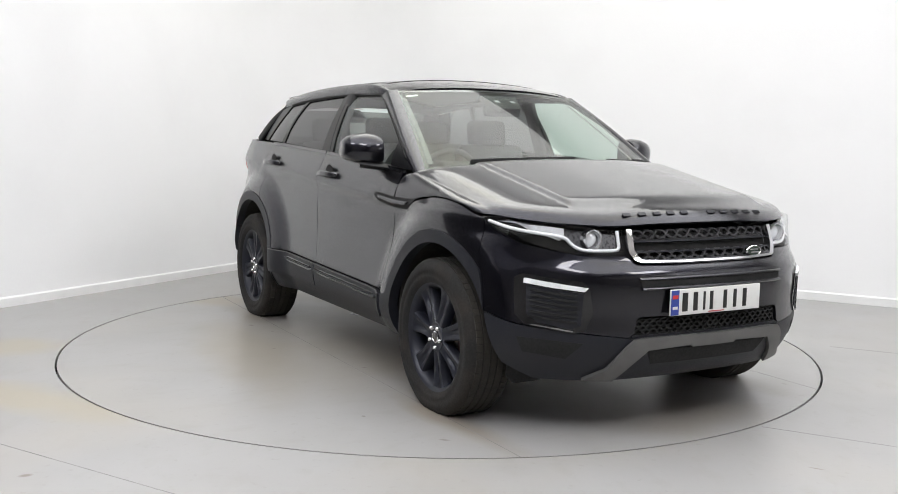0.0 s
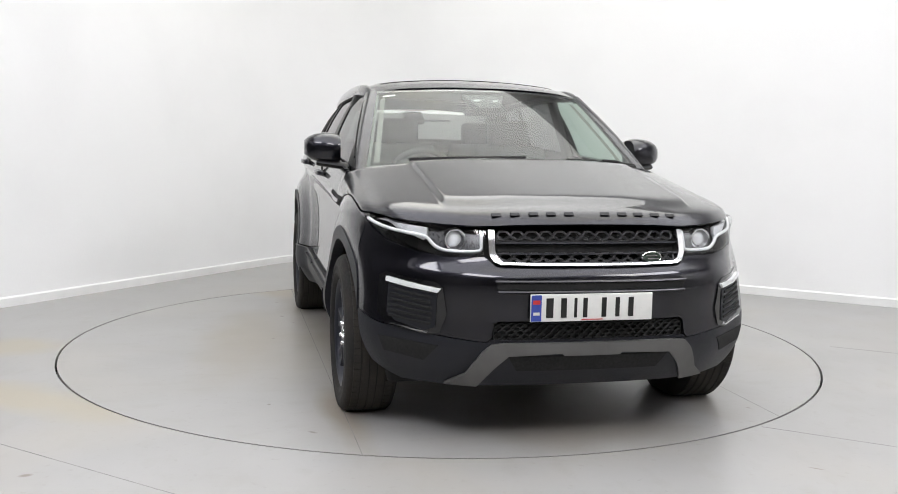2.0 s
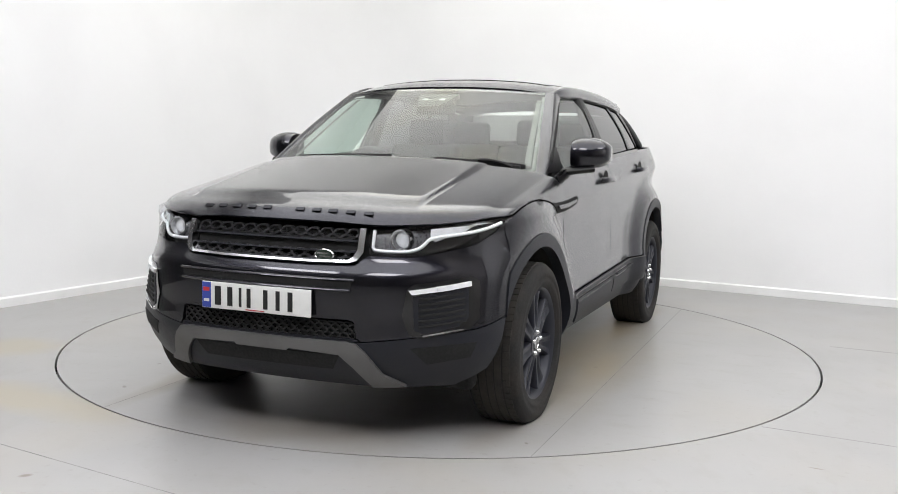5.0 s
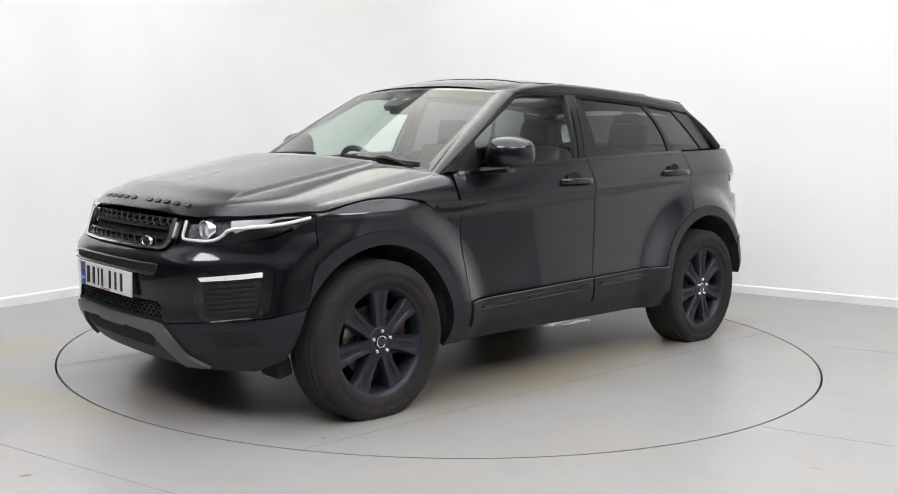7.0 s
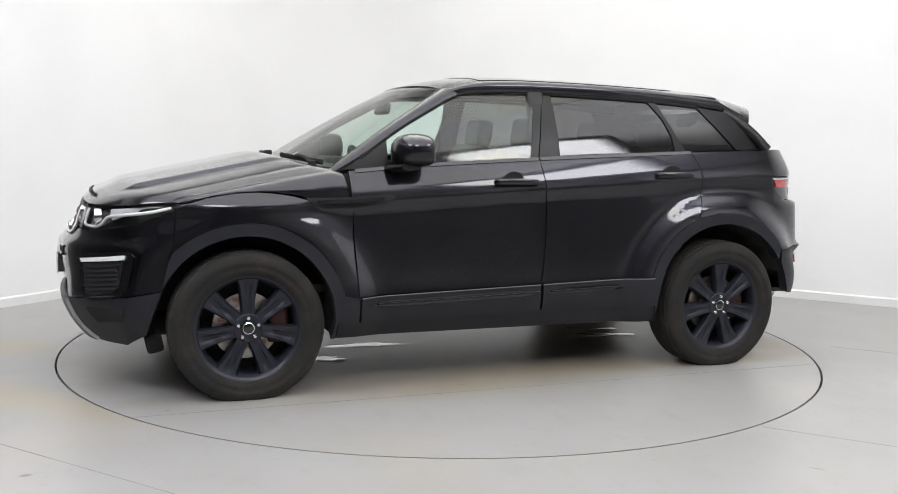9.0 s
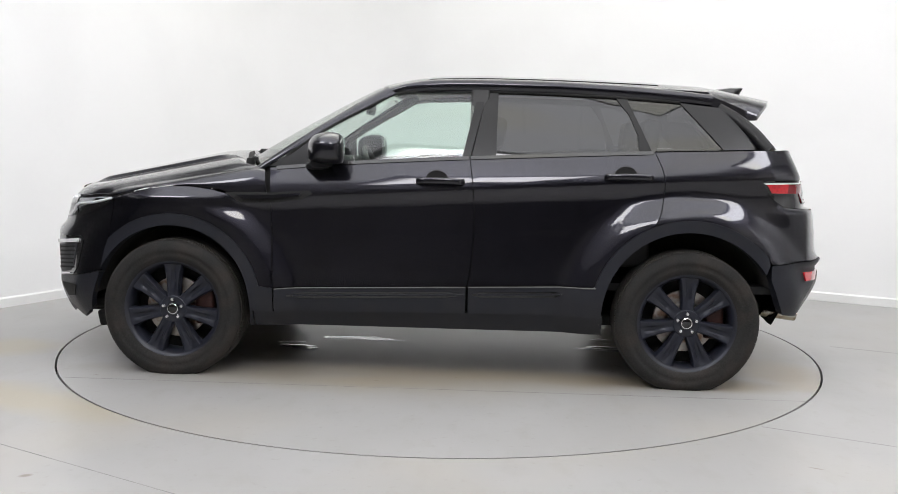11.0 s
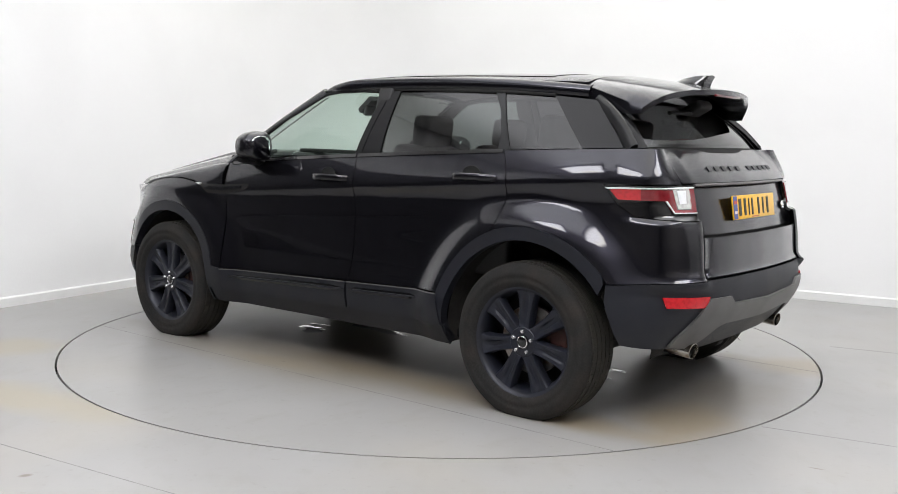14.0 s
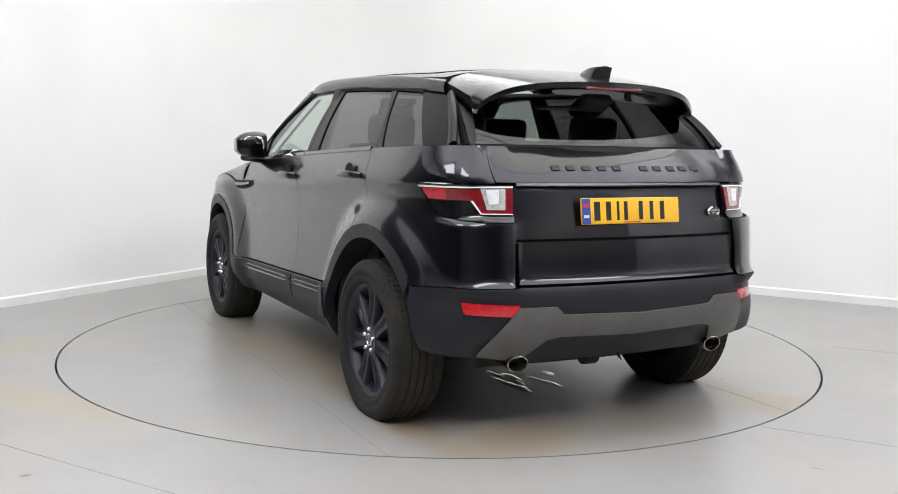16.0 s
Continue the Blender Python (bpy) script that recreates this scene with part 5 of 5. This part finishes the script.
part("tow_cover", lathe([(0, 0), (0.05, 0), (0.05, 0.06), (0, 0.06)], 20), DARK, car, m=Matrix.Translation((-1.90, 0.08, 0.335)))

# ---- mirrors ----
def shell(rings):
    """A closed skin over rings of equal length."""
    bm = bmesh.new()
    vs = [[bm.verts.new(p) for p in r] for r in rings]
    for a, b in zip(vs, vs[1:]):
        for i in range(len(a)):
            j = (i + 1) % len(a)
            bm.faces.new((a[i], a[j], b[j], b[i]))
    bm.faces.new(vs[0][::-1])
    bm.faces.new(vs[-1])
    bmesh.ops.recalc_face_normals(bm, faces=bm.faces)
    return bm


for side in (1, -1):
    fd = doors[side][0]
    rings = []
    for k in range(9):
        t = k / 8
        y = 0.845 + 0.184 * t
        grow = (0.88, 0.98, 1.0, 1.0, 0.97, 0.92, 0.84, 0.71, 0.46)[k]
        cx, cz = 0.525 - 0.030 * t, 1.192 + 0.004 * t
        ring = []
        for j in range(20):
            a = 2 * math.pi * j / 20
            c, s = math.cos(a), math.sin(a)
            fx = 0.110 if c > 0 else 0.082
            ring.append((cx + fx * grow * math.copysign(abs(c) ** (0.9 if c > 0 else 0.45), c), y * side, cz + (0.088 if s > 0 else 0.078) * grow * math.copysign(abs(s) ** (0.8 if s > 0 else 0.32), s)))
        rings.append(ring)
    mirror = part("door_mirror", flat(shell(rings), 60), PAINT, fd, "black door mirror")
    g = [[(0.441 - 0.002 * k, (0.868 + 0.130 * (0.5 + 0.5 * math.copysign(abs(math.cos(a)) ** 0.6, math.cos(a)))) * side, 1.192 + 0.060 * math.copysign(abs(math.sin(a)) ** 0.6, math.sin(a))) for a in np.linspace(0, 2 * math.pi, 24, endpoint=False)] for k in (0, 1)]
    part("mirror_glass", shell(g), MIRROR, mirror)
    part("arm", sweep([(0.60, 0.79 * side, 1.098), (0.58, 0.86 * side, 1.108), (0.545, 0.95 * side, 1.120)], oval(0.062, 0.020, 10, 0.8), 12), PILLAR, mirror)

# ---- wipers ----
for y0, y1, w0, w1 in ((-0.72, 0.06, 0.030, 0.045), (0.36, 0.93, 0.035, 0.012)):
    blade = [windscreen(t, w0 + (w1 - w0) * i / 9) + Vector((0.012, 0, 0.022)) for i, t in enumerate(np.linspace(y0, y1, 10))]
    wip = part("wiper", sweep([tuple(b) for b in blade], oval(0.007, 0.013, 8), 24), DARK, car, "black windscreen wiper")
    a = windscreen(y1 - 0.05, -0.03) + Vector((0.01, 0, 0.03))
    b = windscreen((y0 + y1) / 2, w0 - 0.01) + Vector((0.015, 0, 0.035))
    part("arm", sweep([tuple(a), tuple(a.lerp(b, 0.5) + Vector((0, 0, 0.012))), tuple(b)], oval(0.012, 0.009, 8), 14), DARK, wip)
    part("pivot", lathe([(0, 0), (0.024, 0), (0.020, 0.035), (0, 0.038)], 20), DARK, wip, m=Matrix.Translation(a - Vector((0, 0, 0.02))) @ Matrix.Rotation(radians(90), 4, "X"))

# ---- underbody, inner shell ----
def inner_shell():
    bm = bmesh.new()
    rows = []
    n = 220
    for k in range(n + 1):
        s = 2 * TOTAL * k / n
        rows.append([])
        for z in (0.30, 0.42, 0.55, 0.68, 0.80, 0.90, 1.0, 1.08):
            p = skin(s, z)
            inn = 0.06
            x = p.x - math.copysign(inn, p.x) * (1 if abs(p.x) > 1.75 else 0)
            y = p.y - math.copysign(min(inn, abs(p.y)), p.y)
            rows[-1].append(bm.verts.new((x, y, min(z, 0.88) if p.x > 1.0 else z)))
    for a, b in zip(rows, rows[1:]):
        for i in range(7):
            c = (a[i].co + b[i + 1].co) / 2
            if any(math.hypot(c.x - hx, c.z - 0.37) < 0.53 for hx in (HUB_X, -HUB_X)) and abs(c.y) > 0.5:
                continue
            if len({tuple(v.co) for v in (a[i], b[i], b[i + 1], a[i + 1])}) == 4:
                bm.faces.new((a[i], b[i], b[i + 1], a[i + 1]))
    bmesh.ops.recalc_face_normals(bm, faces=bm.faces)
    return bm


part("inner_shell", inner_shell(), DARK, car)
floor_pan = boxed((3.0, 1.30, 0.06), Matrix.Translation((-0.05, 0, 0.30)), 0.02)
box(floor_pan, (1.75, 1.66, 0.06), Matrix.Translation((-0.02, 0, 0.305)), 0.02)
box(floor_pan, (0.55, 1.05, 0.10), Matrix.Translation((1.70, 0, 0.30)), 0.03)
box(floor_pan, (0.50, 1.0, 0.10), Matrix.Translation((-1.62, 0, 0.37)), 0.03)
part("underbody", floor_pan, DARK, car)
part("engine_bay", boxed((1.2, 1.0, 0.5), Matrix.Translation((1.35, 0, 0.62)), 0.03), DARK, car)
for hx in (HUB_X, -HUB_X):
    for side in (1, -1):
        bm = bmesh.new()
        rows = []
        for a in (np.linspace(6, 192, 36) if hx > 0 else np.linspace(-12, 160, 36)):
            rows.append([bm.verts.new((hx + r * math.cos(radians(a)), y * side, 0.37 + r * math.sin(radians(a)))) for r, y in ((0.45 if hx < 0 else 0.424, 0.895), (0.45 if hx < 0 else 0.425, 0.70), (0.42, 0.50), (0.05, 0.48))])
        for a, b in zip(rows, rows[1:]):
            for i in range(3):
                bm.faces.new((a[i], b[i], b[i + 1], a[i + 1]))
        bmesh.ops.recalc_face_normals(bm, faces=bm.faces)
        part("arch_liner", bm, MUD, car)
for side in (1, -1):
    part("mud_flap", boxed((0.08, 0.15, 0.09), Matrix.Translation((1.755, 0.70 * side, 0.262)) @ Matrix.Rotation(radians(12), 4, "Y"), 0.02), DARK, car)

# ---- wheels ----
def settle(bm):
    """The tyre's foot pressed flat by the car's weight, its wall bulging a little."""
    for v in bm.verts:
        press = max(0.0, -v.co.z - 0.30) / 0.07
        v.co.y *= 1 + 0.05 * press
        v.co.z = max(v.co.z, -HUB_Z)


def build_wheel():
    w = new("wheel")
    prof = [(0.246, -0.100), (0.262, -0.112), (0.288, -0.121), (0.325, -0.119), (0.352, -0.108), (0.362, -0.096), (0.3645, -0.06), (0.3645, 0.06), (0.362, 0.096), (0.352, 0.108), (0.343, 0.113), (0.325, 0.119), (0.306, 0.1205), (0.303, 0.1175),
            (0.288, 0.121), (0.272, 0.118), (0.269, 0.1155), (0.262, 0.113), (0.250, 0.100), (0.246, 0.095)]
    bm = lathe(prof, 72)
    settle(bm)
    for e in bm.edges:
        e.smooth = True
    tyre = part("tyre", bm, RUBBER, w, "dusty black tyre")
    # tread: shallow grooves between raised bands
    bm = bmesh.new()
    for y0, y1 in ((-0.088, -0.058), (-0.051, -0.020), (-0.014, 0.014), (0.020, 0.051), (0.058, 0.088)):
        n = 72
        shoulder = abs(y0 + y1) > 0.1
        for k in range(n):
            a0, a1 = 2 * math.pi * k / n, 2 * math.pi * (k + (0.90 if shoulder else 1.0)) / n
            r = 0.3690 if not shoulder else 0.3675
            vs = [bm.verts.new((rr * math.cos(a), y, rr * math.sin(a))) for rr in (0.358, r) for a, y in ((a0, y0), (a1, y0), (a1, y1), (a0, y1))]
            bm.faces.new(vs[4:])
            for i in range(4):
                bm.faces.new((vs[i], vs[(i + 1) % 4], vs[4 + (i + 1) % 4], vs[4 + i]))
    bmesh.ops.recalc_face_normals(bm, faces=bm.faces)
    settle(bm)
    tagged(part("tread_block", bm, TREAD, tyre, smooth=False), kind="stuff")
    rim = part("rim", lathe([(0.232, -0.10), (0.226, -0.03), (0.222, 0.05), (0.236, 0.088), (0.245, 0.100), (0.2535, 0.104), (0.256, 0.098), (0.252, 0.09), (0.246, -0.09), (0.232, -0.10)], 72), RIM, w, "black alloy rim")
    # seven broad spokes with a channel down the middle
    me = None
    for k in range(7):
        if me is None:
            bm = bmesh.new()
            rows = []
            for r, half, y, ch in ((0.045, 0.034, 0.088, 0.0), (0.075, 0.032, 0.090, 0.002), (0.11, 0.033, 0.088, 0.009), (0.15, 0.037, 0.086, 0.013), (0.19, 0.043, 0.085, 0.012), (0.220, 0.051, 0.086, 0.007), (0.240, 0.060, 0.090, 0.0)):
                rows.append([bm.verts.new((r, yy, x)) for x, yy in ((-half * 1.05, y - 0.045), (-half, y - 0.010), (-half * 0.82, y), (-half * 0.40, y - 0.001), (-half * 0.22, y - ch), (half * 0.22, y - ch), (half * 0.40, y - 0.001), (half * 0.82, y), (half, y - 0.010), (half * 1.05, y - 0.045))])
            for a, b in zip(rows, rows[1:]):
                for i in range(10):
                    bm.faces.new((a[i], a[(i + 1) % 10], b[(i + 1) % 10], b[i]))
            bm.faces.new(rows[0])
            bm.faces.new(rows[-1])
            bmesh.ops.recalc_face_normals(bm, faces=bm.faces)
            sp = part("spoke", flat(bm, 45), RIM, rim)
            me = sp.data
        else:
            sp = new("spoke", me)
            sp.parent = rim
        sp.matrix_basis = Matrix.Rotation(2 * math.pi * k / 7 + radians(90), 4, "Y")
    part("hub_face", lathe([(0, 0.082), (0.030, 0.082), (0.034, 0.090), (0.066, 0.092), (0.074, 0.084), (0.074, 0.03)], 40), RIM, rim)
    cap = part("centre_cap", lathe([(0, 0.0945), (0.022, 0.0945), (0.026, 0.093), (0.027, 0.084)], 32), GLOSS, rim)
    part("cap_ring", lathe([(0.0235, 0.0945), (0.0245, 0.097), (0.0285, 0.095), (0.0295, 0.086)], 32), CHROME, cap)
    bolt = None
    for k in range(5):
        a = 2 * math.pi * k / 5 - radians(90)
        m = Matrix.Translation((0.050 * math.cos(a), 0.088, 0.050 * math.sin(a)))
        if bolt is None:
            b = part("bolt", lathe([(0, 0.016), (0.007, 0.016), (0.0105, 0.011), (0.011, 0.0)], 12), BOLT, rim, m=m)
            bolt = b.data
        else:
            b = new("bolt", bolt)
            b.parent, b.matrix_basis = rim, m
    part("brake_disc", lathe([(0.05, -0.005), (0.160, -0.005), (0.160, 0.017), (0.095, 0.017), (0.085, 0.035), (0.0, 0.035)], 48), DISC, w)
    bm = boxed((0.10, 0.07, 0.20), Matrix.Translation((-0.150, 0.0, 0.01)), 0.02)
    part("brake_caliper", bm, CALIPER, w)
    part("back_plate", lathe([(0.0, -0.03), (0.225, -0.03), (0.225, -0.04), (0, -0.04)], 40), DARK, w)
    return w


first = build_wheel()
first.parent = car
first.matrix_basis = Matrix.Translation((HUB_X, HUB_Y, HUB_Z))
wheels = [(first, 180)]
for x, y, turn, spin in ((-HUB_X, HUB_Y, 0, 178), (HUB_X, -HUB_Y, 180, 5), (-HUB_X, -HUB_Y, 180, 28)):
    wheels.append((copy_thing(first, Matrix.Translation((x, y, HUB_Z)) @ Matrix.Rotation(radians(turn), 4, "Z")), spin))
for w, spin in wheels:
    for child in w.children:
        if child.name.startswith("rim"):
            child.matrix_basis = Matrix.Rotation(radians(spin), 4, "Y")

# ---- cabin ----
cabin = new("cabin")
cabin.parent = car
tagged(cabin, "dark leather cabin")
dash = [[(x, y, z) for x, z in ((1.00, 0.80), (1.02, 1.085), (0.80, 1.115), (0.62, 1.085), (0.56, 0.98), (0.60, 0.75))] for y in (-0.74, -0.4, 0.0, 0.4, 0.74)]
part("dashboard", flat(shell(dash), 50), CABIN, cabin)
part("binnacle", boxed((0.16, 0.34, 0.07), Matrix.Translation((0.62, -0.37, 1.105)), 0.03, 3), CABIN, cabin)
loop = [(0.0, 0.185 * math.cos(a), 0.185 * math.sin(a)) for a in np.linspace(0, 2 * math.pi, 40, endpoint=False)]
wheel_at = Matrix.Translation((0.43, -0.37, 1.025)) @ Matrix.Rotation(radians(24), 4, "Y")
part("steering_wheel", sweep([Vector(p) for p in loop], oval(0.017, 0.017, 10), closed=True, up=(1, 0, 0)), LEATHER, cabin, m=wheel_at)
bm = boxed((0.05, 0.15, 0.10), Matrix(), 0.02)
box(bm, (0.02, 0.36, 0.03), Matrix.Translation((0.01, 0, 0)), 0.008)
part("steering_hub", bm, LEATHER, cabin, m=wheel_at)
for x, y in ((0.02, 0.37), (0.02, -0.37), (-0.82, 0.40), (-0.82, -0.40)):
    seat = new("seat")
    seat.parent = cabin
    seat.matrix_basis = Matrix.Translation((x, y, 0))
    part("cushion", boxed((0.52, 0.50, 0.18), Matrix.Translation((0.05, 0, 0.62)), 0.06, 3), LEATHER, seat)
    part("backrest", boxed((0.15, 0.48, 0.62), Matrix.Translation((-0.25, 0, 0.92)) @ Matrix.Rotation(radians(-16), 4, "Y"), 0.06, 3), LEATHER, seat)
    part("headrest", boxed((0.10, 0.27, 0.17), Matrix.Translation((-0.36, 0, 1.30)) @ Matrix.Rotation(radians(-8), 4, "Y"), 0.045, 3), LEATHER, seat)
    part("headrest_posts", boxed((0.02, 0.12, 0.12), Matrix.Translation((-0.345, 0, 1.20))), CABIN, seat)
part("cabin_floor", boxed((2.9, 1.5, 0.04), Matrix.Translation((-0.45, 0, 0.50))), CABIN, cabin, smooth=False)
for side in (1, -1):
    part("door_card", boxed((1.9, 0.05, 0.50), Matrix.Translation((-0.20, 0.765 * side, 0.86)), 0.02), CABIN, cabin)
    part("b_pillar", boxed((0.10, 0.04, 0.42), Matrix.Translation((-0.25, 0.70 * side, 1.34)) @ Matrix.Rotation(radians(19 * side), 4, "X"), 0.015), CABIN, cabin)
for side in (1, -1):
    house_panel("d_pillar_trim", [(-1.36, 1.455), (-1.53, 1.235), (-1.70, 1.235), (-1.66, 1.34), (-1.56, 1.43)], CABIN, side, cabin, off=-0.035, depth=0.0)
part("load_cover", boxed((0.75, 1.35, 0.02), Matrix.Translation((-1.45, 0, 1.10))), CABIN, cabin)


# ---- what moves ----
def motions():
    turns, drives = [], []
    for t, a in SPIN:
        m = Matrix.Rotation(radians(a), 4, "Z")
        turns.append((t, m))
        drives.append((t, m @ Matrix.Translation(CAR_OFF)))
    walk(turntable, turns)
    walk(car, drives)


motions()
